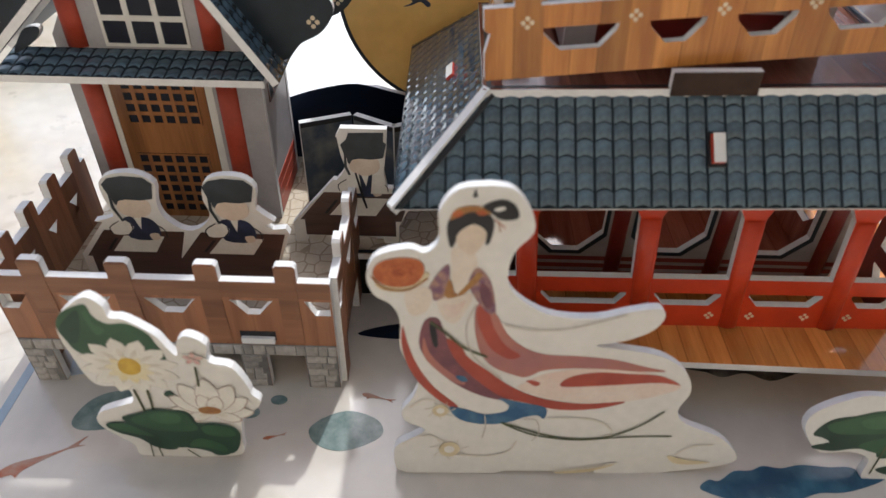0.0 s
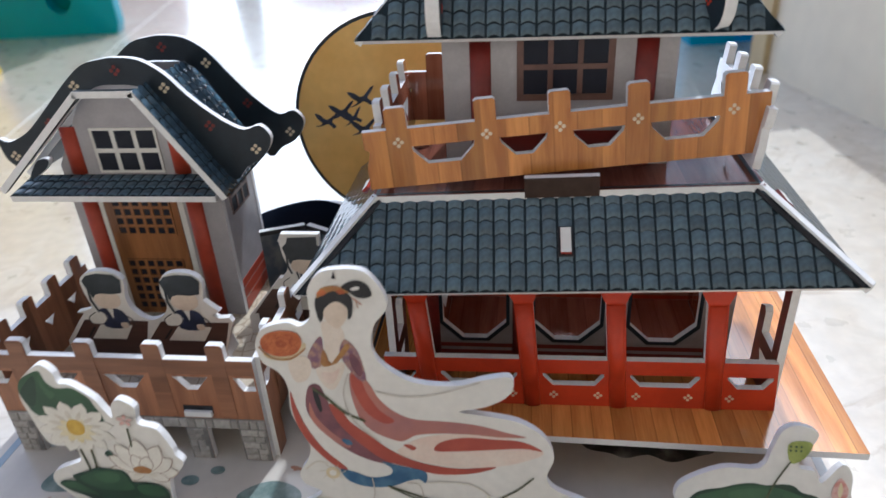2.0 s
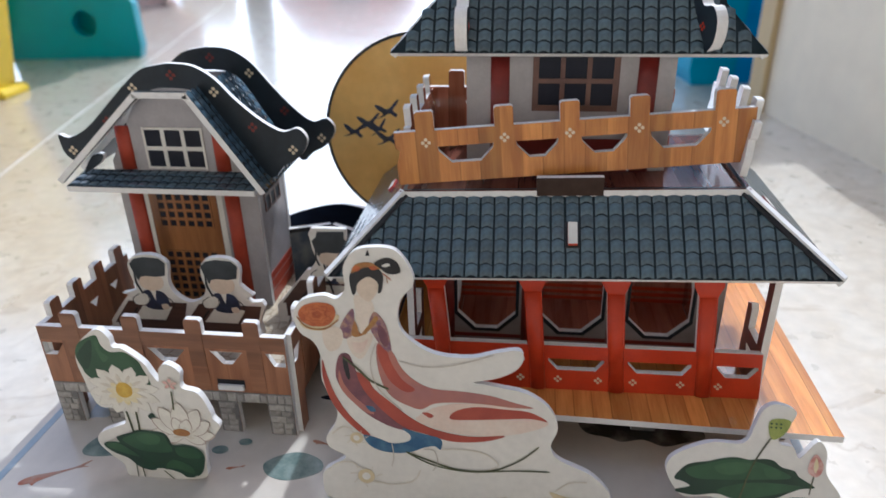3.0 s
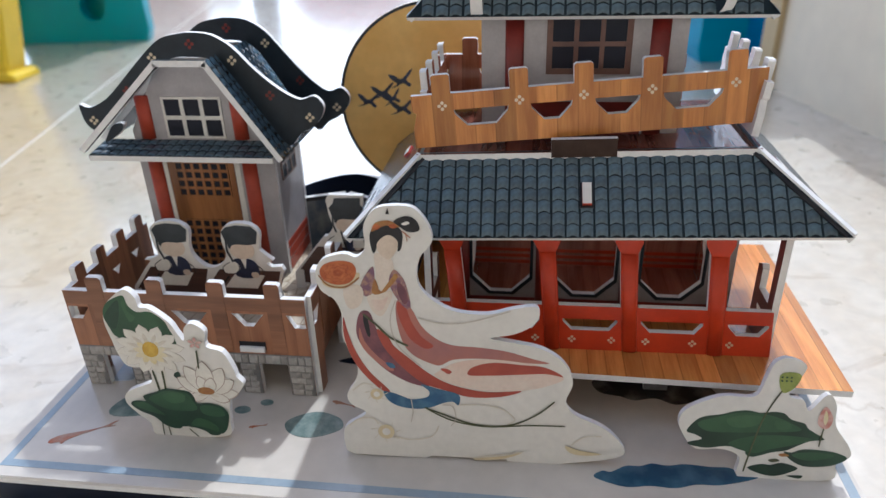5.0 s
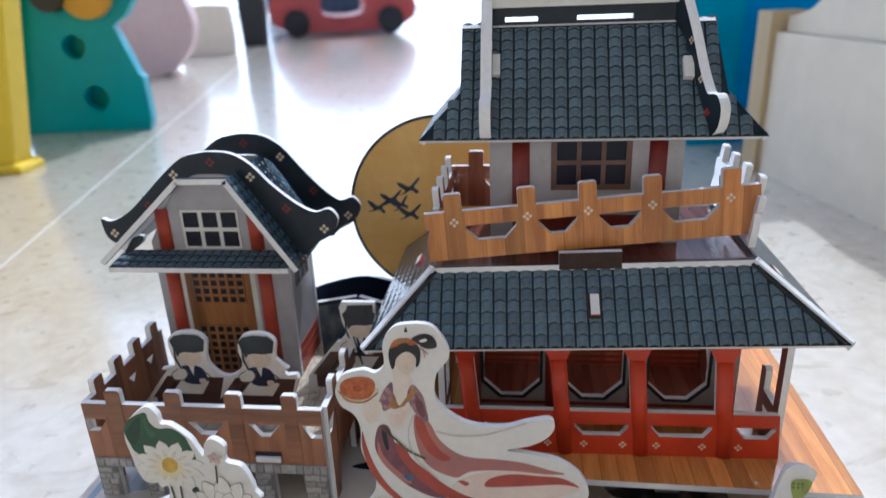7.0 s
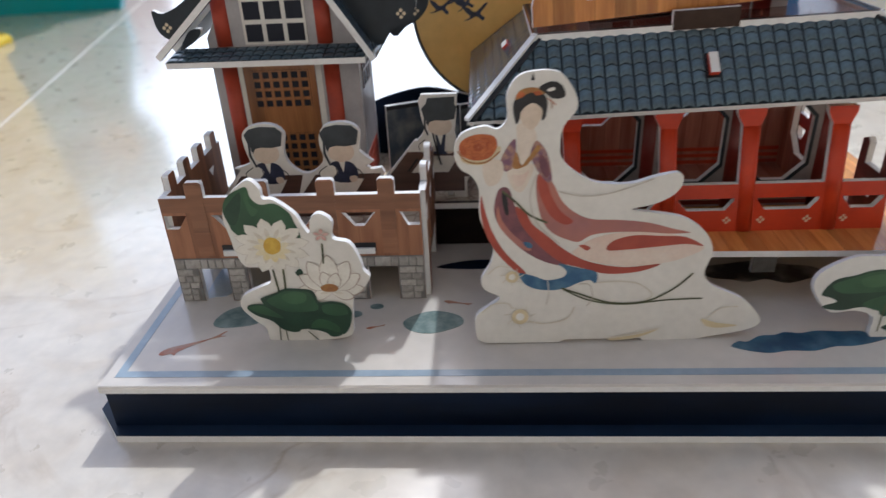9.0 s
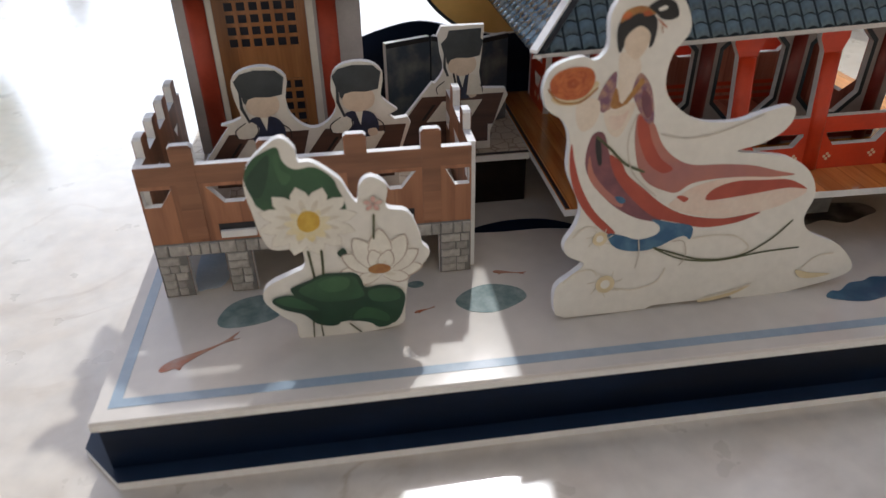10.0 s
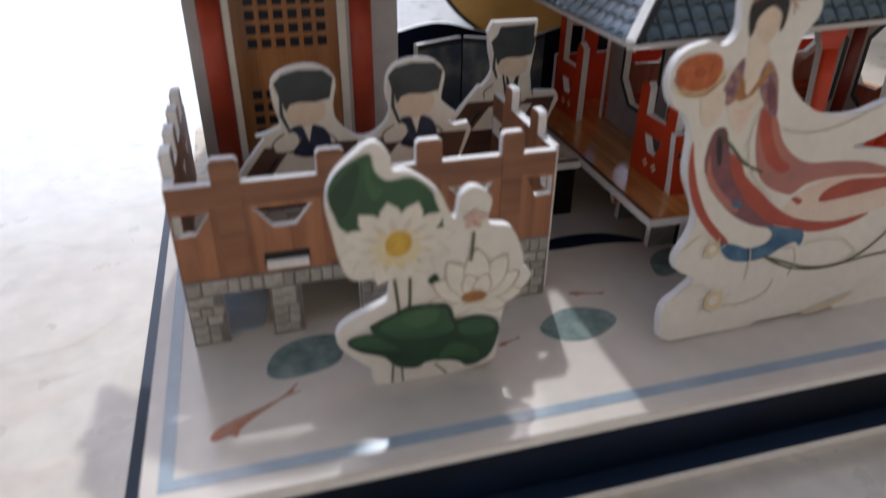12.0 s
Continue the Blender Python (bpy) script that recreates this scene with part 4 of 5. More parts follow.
def balcony_outline(length, posts):
    line = [(0, 0), (length, 0), (length, 7.0), (length - 1.5, 12.0), (length, 13.0), (length, 18.3)]
    for a, b in sorted(posts, reverse=True):
        line += [(b, 18.3), (b, 24.2), (b - 0.7, 24.8), (a + 0.7, 24.8), (a, 24.2), (a, 18.3)]
    line += [(0, 18.3), (0, 13.0), (1.5, 12.0), (0, 7.0)]
    holes_ = []
    for (a, b), (c, d) in zip(posts, posts[1:]):
        holes_.append([(b + 0.6, 12.6), (b + 1.0, 11.0), (b + 5, 6.8), (c - 5, 6.8), (c - 1.0, 11.0), (c - 0.6, 12.6)])
    return line, holes_


out, holes = balcony_outline(118.0, BAL)
bal = board("balcony_front", out, house, WOOD_ORANGE, holes, m=at(138.9, 64.0, 115.2, ry=-3.7, rz=5.0), label="orange wood-print balcony fence, slipped askew")
for a, b in BAL:
    flower_mark(bal, (a + b) / 2, 14.2, 1.7)
SIDE = [(4, 9), (20, 25), (36, 41), (50, 55)]
out, holes = balcony_outline(58, SIDE)
board("balcony_side", out, house, WOOD_ORANGE, holes, m=at(141.5, 127, 115.5, rx=4, rz=-90), back=COPPER_WOOD)
# this side's inner face is white to show glare, not its wood print
board("balcony_side", out, house, WOOD_ORANGE, holes, m=at(254.5, 71, 118.5, rx=6, rz=90), back=GLARE_BACK)
out, holes = balcony_outline(97, BAL[:4])
board("balcony_rear", out, house, COPPER_WOOD, holes, m=at(142, 125.5, 116.5))
board("tab_board", rect(186.5, 113.2, 208.5, 119.6), house, TAB_BROWN, m=TILTED @ at(0, 63.2, 0), label="dark brown joining tab")

# upper storey
UWX0, UWX1, UWY0, UWY1 = 160.5, 230.0, 82.5, 124.0
upper = board("upper_wall", rect(UWX0, 114.8, UWX1, 158), house, GREY_WALL, m=at(0, UWY0, 0), label="pale grey upper wall with red columns")
board("upper_wall", rect(UWX0, 114.8, UWX1, 158), house, GREY_WALL, m=at(0, UWY1 - T, 0))
board("upper_wall", rect(UWY0 + T, 114.8, UWY1 - T, 158), house, GREY_WALL, m=at(UWX1, 0, 0, rz=90))
board("upper_wall", rect(-UWY1 + T, 114.8, -UWY0 - T, 158), house, GREY_WALL, m=at(UWX0, 0, 0, rz=-90))
for cx in (172, 221):
    half_column(upper, cx, 115, 157.5, 3.2, mat=RED_DEEP)
window_grid(house, 185.0, 138.8, 209.8, 155.4, 3, 2, FRAME_BROWN, 1.6, 2.0, at(0, UWY0, 0), label="brown-framed six-pane window")
part("red_band", prism(bmesh.new(), rect(176, 115, 217, 127), -0.25, 0.02, front=0, side=0, back=0), RED_DEEP, upper)

# upper roof
AX0, AX1, AY0, AZ = 135.4, 256.2, 76.4, 157.2
RUN, RISE = 25.0, 38.0
uln, uang = math.hypot(RUN, RISE), math.degrees(math.atan2(RISE, RUN))
upoly = [(AX0, 0), (AX1, 0), (243.6, 17.0), (240.6, uln), (150.2, uln), (150.0, 18.5)]
uroof = board("upper_roof", upoly, house, SLATE_GAP, m=at(0, AY0, AZ, rx=-(90 - uang)), label="slate-tile print roof board with white edge")
TILE_JOBS.append((uroof, upoly, 4.85, 3.65))
umirror = [(-p[0], p[1]) for p in upoly][::-1]
board("upper_roof", umirror, house, SLATE_GAP, m=at(0, AY0 + 2 * RUN, AZ, rx=-(90 - uang), rz=180), label="slate-tile print roof board with white edge")
for sgn in (-1, 1):
    xx = 153.0 if sgn < 0 else 238.5
    gable = [(AY0 + 11, AZ + 15), (AY0 + 2 * RUN - 11, AZ + 15), (AY0 + RUN, AZ + RISE - 2)]
    if sgn < 0:
        gable = [(-p[0], p[1]) for p in gable]
    board("gable_end", gable, house, GREY_WALL, m=at(xx, 0, 0, rz=90 * sgn))
    # hipped skirt under the gable
    ln = math.hypot(13.0, 14.5)
    pl = [(AY0, 0), (AY0 + 2 * RUN, 0), (AY0 + 2 * RUN - 10, ln), (AY0 + 10, ln)]
    if sgn < 0:
        pl = [(-p[0], p[1]) for p in pl][::-1]
    sk = board("roof_skirt", pl, house, SLATE_GAP, m=at(AX0 if sgn < 0 else AX1, 0, AZ, rx=-(90 - math.degrees(math.atan2(14.5, 13.0))), rz=90 * sgn))
    TILE_JOBS.append((sk, pl, 4.4, 3.6))
    # verge board standing on the slope, with a curled foot
    prof = [(0.5, 1.0), (-3.2, 3.6), (-4.0, 10.0), (-1.2, 14.4), (3.2, 14.2), (5.0, 15.8), (9, 22), (14, 32), (18.5, 40), (22, 45.5), (25, 48), (28, 45.5), (31.5, 40), (36, 32), (41, 22), (45.0, 15.8),
            (46.8, 14.2), (51.2, 14.4), (54, 10), (53.2, 3.6), (49.5, 1.0), (44, 9), (25, 37), (6, 9)]
    prof = [(AY0 + a, AZ + b) for a, b in prof]
    verge = smooth(prof, 3)
    if sgn < 0:
        verge = [(-p[0], p[1]) for p in verge][::-1]
    if sgn < 0:
        stand = at(157.5, 0, 0, rz=-90)
    else:                              # this one has slipped: its foot swings outwards
        stand = at(230.5, AY0 + RUN, 0, rz=23.5) @ at(0, -AY0 - RUN, 0) @ at(0, 0, 0, rz=90)
    vb = board("verge_board", verge, house, NAVY_ROOF, m=stand, thick=4.0, label="dark curled verge board with white edge")
    for d_, zz, mat in ((3.0, 8.0, RED), (8, 18.5, CREAM_LINE), (15, 31, CREAM_LINE)):
        flower_mark(vb, (AY0 + d_) * sgn, AZ + zz, 1.4, at(0, 4.05, 0), mat)
ridge = board("ridge_board", rect(158, AZ + RISE - 2, 229.5, AZ + RISE + 5.3), house, NAVY_ROOF,
              [rect(166, AZ + RISE + 0.4, 178, AZ + RISE + 2.0), rect(192, AZ + RISE + 0.4, 212, AZ + RISE + 2.0)], m=at(0, AY0 + RUN - 1.2, 0), label="dark ridge board with white top edge")
board("ridge_cap", rect(159, AZ + RISE + 5.4, 229, AZ + RISE + 8.4), house, PRINT_WHITE, m=at(0, AY0 + RUN - 2.6, 0), thick=5.0, label="white ridge cap strip")
tab(uroof, 163, 28, 2.8, 8, 2.4, PRINT_WHITE)
tab(uroof, 230.2, 25.2, 3.3, 7.8, 3.0, PRINT_WHITE)

# ---- cut-out ornaments ----
PRINT_NAMES = {20: "petal_outline", 18: "leaf_light", 11: "petal_shade", 19: "petal_shade", 2: "leaf_print", 3: "petal_print", 4: "petal_outline", 5: "flower_centre", 6: "stem_print", 7: "bud_print", 8: "dark_leaf_print", 9: "seed_pod_print", 10: "flower_centre"}


def printed_board(name, label, category, x, y, z, outline, prints, mats, lean=0.0, turn=0.0, names=PRINT_NAMES, group=""):
    """A foam ornament whose printed shapes are parts of their own."""
    ob = thing(name, x, y, z, label, category, rx=-lean, rz=turn, local=True, group=group)
    part("backing_board", prism(bmesh.new(), outline, 0, T, (), 0, 1, 0), mats[:2], ob, "white foam board with cut outline")
    step = min(0.012, 0.5 / len(prints))
    for i, (idx, shape) in enumerate(prints):
        bm, lift = bmesh.new(), 0.09 + step * i
        if isinstance(shape, tuple):
            stripe(bm, shape[1], shape[0], -lift, -lift + 0.06, 0)
        else:
            prism(bm, shape, -lift, -lift + 0.06, front=0, side=0, back=0)
        part(names[idx], bm, mats[idx], ob)
    return ob


def petals(cx, cz, n, r0, r1, w, start=0.0, squash=0.85):
    """Pointed petals round a centre."""
    out_ = []
    for k in range(n):
        a = start + 2 * math.pi * k / n
        c, s = math.cos(a), math.sin(a) * squash
        px, pz = -math.sin(a), math.cos(a) * squash
        pts = [(r0, 0), (r0 + (r1 - r0) * 0.45, w * 0.5), (r0 + (r1 - r0) * 0.8, w * 0.34), (r1, 0), (r0 + (r1 - r0) * 0.8, -w * 0.34), (r0 + (r1 - r0) * 0.45, -w * 0.5)]
        out_.append([(cx + u * c + v * px, cz + u * s + v * pz) for u, v in pts])
    return out_


# large ornament with flowing ribbons (plain colour shapes only)
main_outline = arc([(140, 90), (145, 89), (149, 84), (150, 79), (146, 74), (145, 67), (148, 62), (156, 57), (167, 56), (175, 58), (182, 59), (183.5, 56),
                    (181, 52), (175, 49), (168, 47.5), (176, 46), (185, 44), (192, 39), (195, 32), (193, 25), (196, 20), (206, 15), (212, 9), (213, 5), (207, 2.5),
                    (195, 0.6)], 4)
main_outline += [(190, -0.5), (174, 0.2), (174, 1.0), (148, 1.2), (146, 0.2), (121, 0.6)]
main_outline += arc([(120, 1.2), (118, 3), (118, 11), (123, 15), (126, 18), (121, 21), (120, 25), (123, 30), (124, 36), (120, 46), (120, 55), (118, 60), (114, 63),
                     (112.5, 68), (115, 73), (122, 75), (126, 74), (129, 77), (129, 84), (133, 89), (140, 90)], 4)[:-1]
RIB = [PRINT_WHITE, BOARD, ROBE_RED, ROBE_ROSE, ROBE_PLUM, ROBE_BLUE, ORANGE, OCHRE, INK, SKIN, OLIVE, LINE_GOLD, PETAL_LINE, material("pale_yellow_print", (0.70, 0.60, 0.38), 0.45, (0.66, 0.55, 0.34), 300),
       FLORAL, PALE, BLUSH_PRINT, ORANGE_DEEP]
ribbons = [
    (16, smooth([(151.2, 34.9), (156.9, 38.3), (167, 39.9), (180.3, 39), (191.8, 34.2), (187.3, 30.8), (178.4, 28.5), (167.1, 27.9), (156.8, 29.8), (150, 32.9)], 4)),
    (3, smooth([(138.7, 60.4), (142.8, 57.5), (145.9, 51.4), (150.3, 47.1), (155.8, 44.7), (164.7, 44.1), (173.6, 42.9), (181.4, 40.6), (187.1, 39), (180.3, 38.9), (171.4, 39.8), (162.5, 40), (155.8, 39.3), (151.8, 37.1), (148.4, 37.8), (143.4, 40.3), (140.1, 44.3), (138.3, 50.6), (137.8, 56.7)], 4)),
    (2, smooth([(138.7, 59.8), (141.1, 58), (142.6, 53.2), (145.8, 47.6), (149.7, 44.3), (146.8, 43.2), (142.4, 46.3), (139.8, 51.2), (138.3, 56.1)], 3)),
    (2, smooth([(160.8, 33.9), (162.5, 36.9), (169.2, 38.7), (178.1, 38.2), (185.9, 37.5), (191.8, 34.2), (186, 35.1), (176, 34.4), (167, 33.8)], 4)),
    (2, smooth([(151.8, 35.8), (153.5, 36), (155.5, 34.9), (154.4, 33.9), (152.9, 34.8)], 3)),
    (4, smooth([(126, 55.5), (129.2, 55.9), (131.1, 50.4), (134.4, 44.1), (141, 38.5), (145.5, 34.1), (147.9, 29.1), (141.9, 30), (135.1, 33.7), (129.6, 38.8), (125.9, 43.9), (124.5, 49)], 4)),
    (3, smooth([(125.7, 50.3), (127.1, 45.2), (130.8, 40.2), (136.3, 35.1), (134, 35), (129.1, 39.3), (125.6, 44.5)], 3)),
    (2, smooth([(131.3, 49.8), (134.8, 47.3), (136.9, 43.6), (142.2, 38.9), (148, 33.9), (155.7, 29.8), (167.1, 27.6), (178.4, 28.4), (171.7, 25.9), (161.4, 25.4), (153.4, 27.7), (145.4, 30.5), (137.8, 37.5), (133.1, 43.8)], 4)),
    (2, smooth([(120.6, 53.9), (121.7, 48.6), (124, 41.3), (128.2, 33.8), (134.6, 26.8), (131.6, 27.2), (125.9, 33.2), (122.1, 39.9), (120.3, 47.6)], 4)),
    (8, smooth([(127.1, 54.7), (128.4, 54.1), (129.2, 47.8), (128.3, 47.2), (127.3, 50.9)], 2)),
    (5, smooth([(133.6, 37.6), (135.9, 37.4), (136.9, 35.8), (135.2, 35.5)], 2)),
    (5, smooth([(132.5, 26.6), (137.1, 25.5), (141.7, 23.8), (147, 24.8), (147.8, 27.2), (145.1, 29.7), (151.1, 28.1), (157.7, 26.2), (157.6, 22.1), (155.6, 23.4), (152.1, 22.6), (148.6, 21), (143.9, 20.1), (138.1, 20.7), (134.1, 22.9)], 4)),
    (15, smooth([(132.1, 76.2), (136.9, 74.8), (137.8, 70.5), (135.6, 66.4), (133.5, 63.3), (132.2, 66.9), (132, 71)], 3)),
    (14, smooth([(127.5, 66.8), (130, 70.7), (131.4, 71.5), (131.5, 67.5), (130.5, 62.4), (128.3, 61.4), (126.7, 63.6)], 3)),
    (14, smooth([(137.8, 70.9), (140.5, 68.1), (141.9, 64.1), (142.7, 57.8), (140.8, 57.8), (138.1, 61.4), (136.4, 64.9), (136.1, 67.6)], 3)),
    (4, smooth([(138.9, 66.4), (141, 64.7), (142, 60.5), (140.6, 59), (138.8, 62.6)], 3)),
    (7, smooth([(130.4, 63.3), (131.5, 67.7), (132.4, 65.7), (133.5, 63.2), (137.9, 69.4), (139, 68.3), (136.4, 64.9), (133.4, 61.8), (131.3, 62.1)], 2)),
    (15, smooth([(128.8, 61.4), (132.5, 62.2), (136.4, 63.6), (136.9, 61.4), (134.8, 56.7), (132.9, 54.5), (130.3, 56.3)], 3)),
    (16, smooth([(130.2, 60.2), (133.5, 60.3), (135.6, 61.6), (134.1, 57.6), (132.3, 56.4), (130.8, 57.6)], 3)),
    (15, smooth([(121.7, 64.7), (126.6, 65.2), (127.7, 62), (126.1, 58), (123, 56.9), (121.4, 60.1)], 3)),
    (9, smooth([(132.8, 79.3), (134.4, 81.6), (137.2, 82.3), (139.2, 80.8), (139.4, 78.5), (138, 75.7), (136.3, 74.2), (134.7, 75), (133.2, 76.8)], 3)),
    (8, smooth([(130.8, 82.3), (132.2, 84.7), (135.7, 86.1), (139.6, 85), (141, 82.6), (140.5, 78.1), (139.3, 77), (139.5, 79.8), (138.6, 81.3), (136.7, 82.3), (134.6, 81.4), (133, 79.6), (132.7, 77.7), (131.7, 76.1), (130.9, 78.9)], 3)),
    (7, smooth([(131.3, 83.4), (132.7, 86.1), (136.5, 87), (139.6, 85.9), (140.2, 84.8), (136, 85.4), (133.2, 84.1)], 3)),
    (6, smooth([(131.6, 84.7), (133.1, 85.9), (134.3, 85), (133, 83.9)], 2)),
    (17, smooth([(136.9, 85.5), (138.6, 85.9), (139.4, 84.8), (137.7, 84.5)], 2)),
    (8, smooth([(138.4, 86.8), (142.1, 88.5), (145.2, 87.3), (146.4, 84.3), (144.6, 83.3), (142.1, 83.6), (140, 85.3)], 3)),
    (0, smooth([(140.7, 86), (142.6, 86.8), (143.3, 86.1), (141.7, 85.5)], 2)),
    (8, [(136, 89), (136.7, 91.1), (137.2, 89)]),
    (13, smooth([(114.5, 66.2), (116.6, 64.3), (122.3, 64.2), (126.8, 68.3), (125.7, 69.5), (120, 65.5)], 3)),
    (6, smooth([(114.1, 69.9), (116.1, 72.4), (120.5, 73.5), (124.8, 72.7), (125.8, 69.5), (123.5, 66.1), (118.9, 65.3), (115.1, 66.9)], 3)),
]
for count, reach, wide_, turn_, tone in ((9, 5.0, 3.4, 0.2, 17), (9, 4.7, 2.9, 0.2, 6), (7, 3.4, 2.8, 0.6, 17), (7, 3.1, 2.3, 0.6, 6), (5, 1.9, 1.8, 0.1, 17)):
    ribbons += [(tone, p) for p in petals(120, 69.4, count, 0.2, reach, wide_, turn_, 0.72)]
ribbons += [
    (7, (0.5, arc([(113.6, 68.6), (116.6, 65.1), (122.1, 64.7), (126.7, 68)]))),
    (10, (0.7, arc([(127.1, 55.3), (131.4, 51.4), (135.7, 47), (141.4, 44.1)]))),
    (10, (0.5, arc([(146.9, 20.4), (155.6, 16.1), (167.2, 14.2), (181.1, 15.3), (193.1, 15.5)]))),
    (10, (0.55, arc([(189.3, 24.9), (183.2, 19.3), (174.2, 15), (162.6, 15), (150.9, 19.1), (146.3, 20.9)]))),
    (12, (0.4, arc([(144.9, 54.4), (151.5, 52.7), (159.2, 52.9), (166.8, 54.9), (174.3, 57.5)]))),
    (12, (0.35, arc([(137.9, 60.4), (135.9, 53), (138.1, 44.2), (145.5, 36.7)]))),
    (12, (0.35, arc([(141.7, 23.9), (142.2, 19.1), (141.4, 14.9)]))),
    (12, (0.35, arc([(152.1, 22.2), (155.6, 21.7), (156.7, 16.9), (155, 14)]))),
    (11, (0.5, arc([(122, 26.6), (125.6, 29.4), (129.1, 28.9)]))),
    (11, (0.5, arc([(119.9, 12.6), (123.7, 15.6), (128.4, 15.8), (130.1, 13.7)]))),
    (11, (0.45, arc([(135.3, 9), (141.2, 7.8), (148.4, 9.5), (150.9, 13.9)]))),
    (11, (0.45, arc([(157.9, 22.4), (164.8, 22.7), (171.7, 21.6), (176.4, 17.6), (174.1, 15.5)]))),
    (11, (0.45, arc([(195.2, 7.9), (199.5, 11.6), (205.2, 12.1)]))),
    (11, (0.6, arc([(162.6, 1.5), (172, 3.1), (179.6, 4.8)]))),
    (7, (0.25, arc([(142, 83.2), (142.4, 80.4)]))),
    (17, (0.3, arc([(140.9, 83.7), (143.5, 81.5)]))),
]
for cx, cz, r in ((130.1, 25.5, 2.16), (132.7, 10.7, 2.88)):
    ribbons.append((13, circle(cx, cz, r, 14)))
    ribbons.append((0, circle(cx, cz, r * 0.5, 12)))
    for k in range(7):
        a = 0.9 * k
        ribbons.append((11, (0.28, arc([(cx + r * 1.1 * math.cos(a), cz + r * 0.9 * math.sin(a)), (cx + r * 1.9 * math.cos(a + 0.25), cz + r * 1.5 * math.sin(a + 0.25))]))))
ribbons.append((13, smooth([(193.4, 7.9), (198.7, 6.2), (205.7, 5.1), (200, 4.3), (195.3, 5.1)], 3)))
ribbons.append((13, smooth([(162.6, 1.2), (172.1, 2.6), (179.1, 4.4), (173.2, 1.7), (165, 0.6)], 3)))


RIB_NAMES = {0: "white_print", 2: "red_ribbon_print", 3: "rose_ribbon_print", 4: "plum_ribbon_print", 5: "blue_ribbon_print", 6: "flower_print", 7: "ochre_band_print", 8: "black_print", 9: "cream_oval_print", 10: "vine_print",
             11: "cloud_line_print", 12: "fold_line_print", 13: "flower_centre", 14: "patterned_print", 15: "pale_print", 16: "blush_print", 17: "petal_print"}


def taller(p):
    """The head of the ornament stands a little higher."""
    return (p[0], p[1] + max(0.0, p[1] - 62.0) * 0.065)


main_outline = [taller(p) for p in main_outline]
printed_board("ribbon_ornament", "white foam cut-out printed with flowing red and blue ribbons", "ornament", 132, 12.9, 20, [(u - 132, v) for u, v in main_outline],
       [(i, (q[0], [(u - 132, v) for u, v in q[1]]) if isinstance(q, tuple) else [(u - 132, v) for u, v in q]) for i, q in ribbons], RIB, lean=6.4, turn=2.0, names=RIB_NAMES)


LOT = [PRINT_WHITE, BOARD, LEAF, PETAL, PETAL_LINE, YELLOW, OLIVE, PINK, LEAF_DARK, POD, OCHRE]
LOT += [PETAL_SHADE] * 7 + [LEAF_LIGHT, YELLOW_PALE, material("petal_edge_print", (0.46, 0.38, 0.31), 0.45, (0.40, 0.31, 0.25), 260)]
lot_outline = smooth([(43, 59), (47, 61), (50, 58), (50.5, 54.5), (54, 54), (60, 49), (62, 45), (64, 42), (65, 47), (68, 49), (72, 46), (71.5, 40), (77, 38), (80, 31), (80.5, 28),
                      (82.5, 25), (80, 21), (76.5, 18), (75, 8), (74, 2), (66, 0.2), (54, -0.3), (45, 0), (44, 5), (40, 9), (36.5, 14), (38, 18.5), (45, 22), (48.5, 24), (48, 29.5),
                      (41, 30), (38.5, 35), (37.5, 41), (36.5, 48), (38, 54)], 4)
lot = [(2, smooth([(36.9, 51), (39, 55.4), (43.2, 58), (46, 58.6), (46.8, 55), (49.4, 52.6), (54.3, 52.8), (58.4, 49.6), (59.6, 46.3), (61, 42.1), (60, 38), (50, 36), (40.1, 42), (38, 46)])),
       (8, smooth([(37.2, 50), (40, 54), (43.6, 57), (43, 52), (40.6, 46), (38.4, 46)], 3)), (8, smooth([(57.6, 44), (60, 43.6), (60.4, 40), (58, 38.4)], 3)),
       (18, smooth([(44.5, 55), (46, 57.6), (46, 53), (48.4, 50.6), (46, 48.6)], 3))]
lot += [(4, p) for p in petals(51, 37.5, 12, 1, 13.0, 6.0, 0.15, 0.80)]
lot += [(3, p) for p in petals(51, 37.5, 12, 1, 12.8, 5.6, 0.15, 0.80)]
lot += [(11, p) for p in petals(51, 37.5, 12, 3, 8.6, 1.6, 0.15, 0.80)]
lot += [(19, p) for p in petals(51, 36.6, 10, 0.5, 6.4, 3.0, 0.4, 0.80)]
lot += [(5, smooth([(48.3, 38), (49.5, 40.3), (52, 40.8), (54, 39), (53.6, 36), (51, 34.6), (48.8, 35.6)]))]
lot += [(6, (0.7, arc([(50, 29), (50.5, 24), (51, 18)]))), (6, (0.7, arc([(53.5, 29), (53.4, 24), (53, 18)])))]
lot += [(8, smooth([(57.5, 27.5), (59.3, 29), (60.2, 27.2), (59, 25.8)], 3))]
def upright_petal(bx, bz, deg, reach, w):
    """A pointed petal from its base, turned from the upright."""
    c, d = math.cos(math.radians(deg)), math.sin(math.radians(deg))
    pts = [(0, 0), (w * 0.36, reach * 0.3), (w * 0.5, reach * 0.58), (w * 0.34, reach * 0.82), (0, reach), (-w * 0.34, reach * 0.82), (-w * 0.5, reach * 0.58), (-w * 0.36, reach * 0.3)]
    return smooth([(bx + u * c + v * d, bz - u * d + v * c) for u, v in pts], 2)


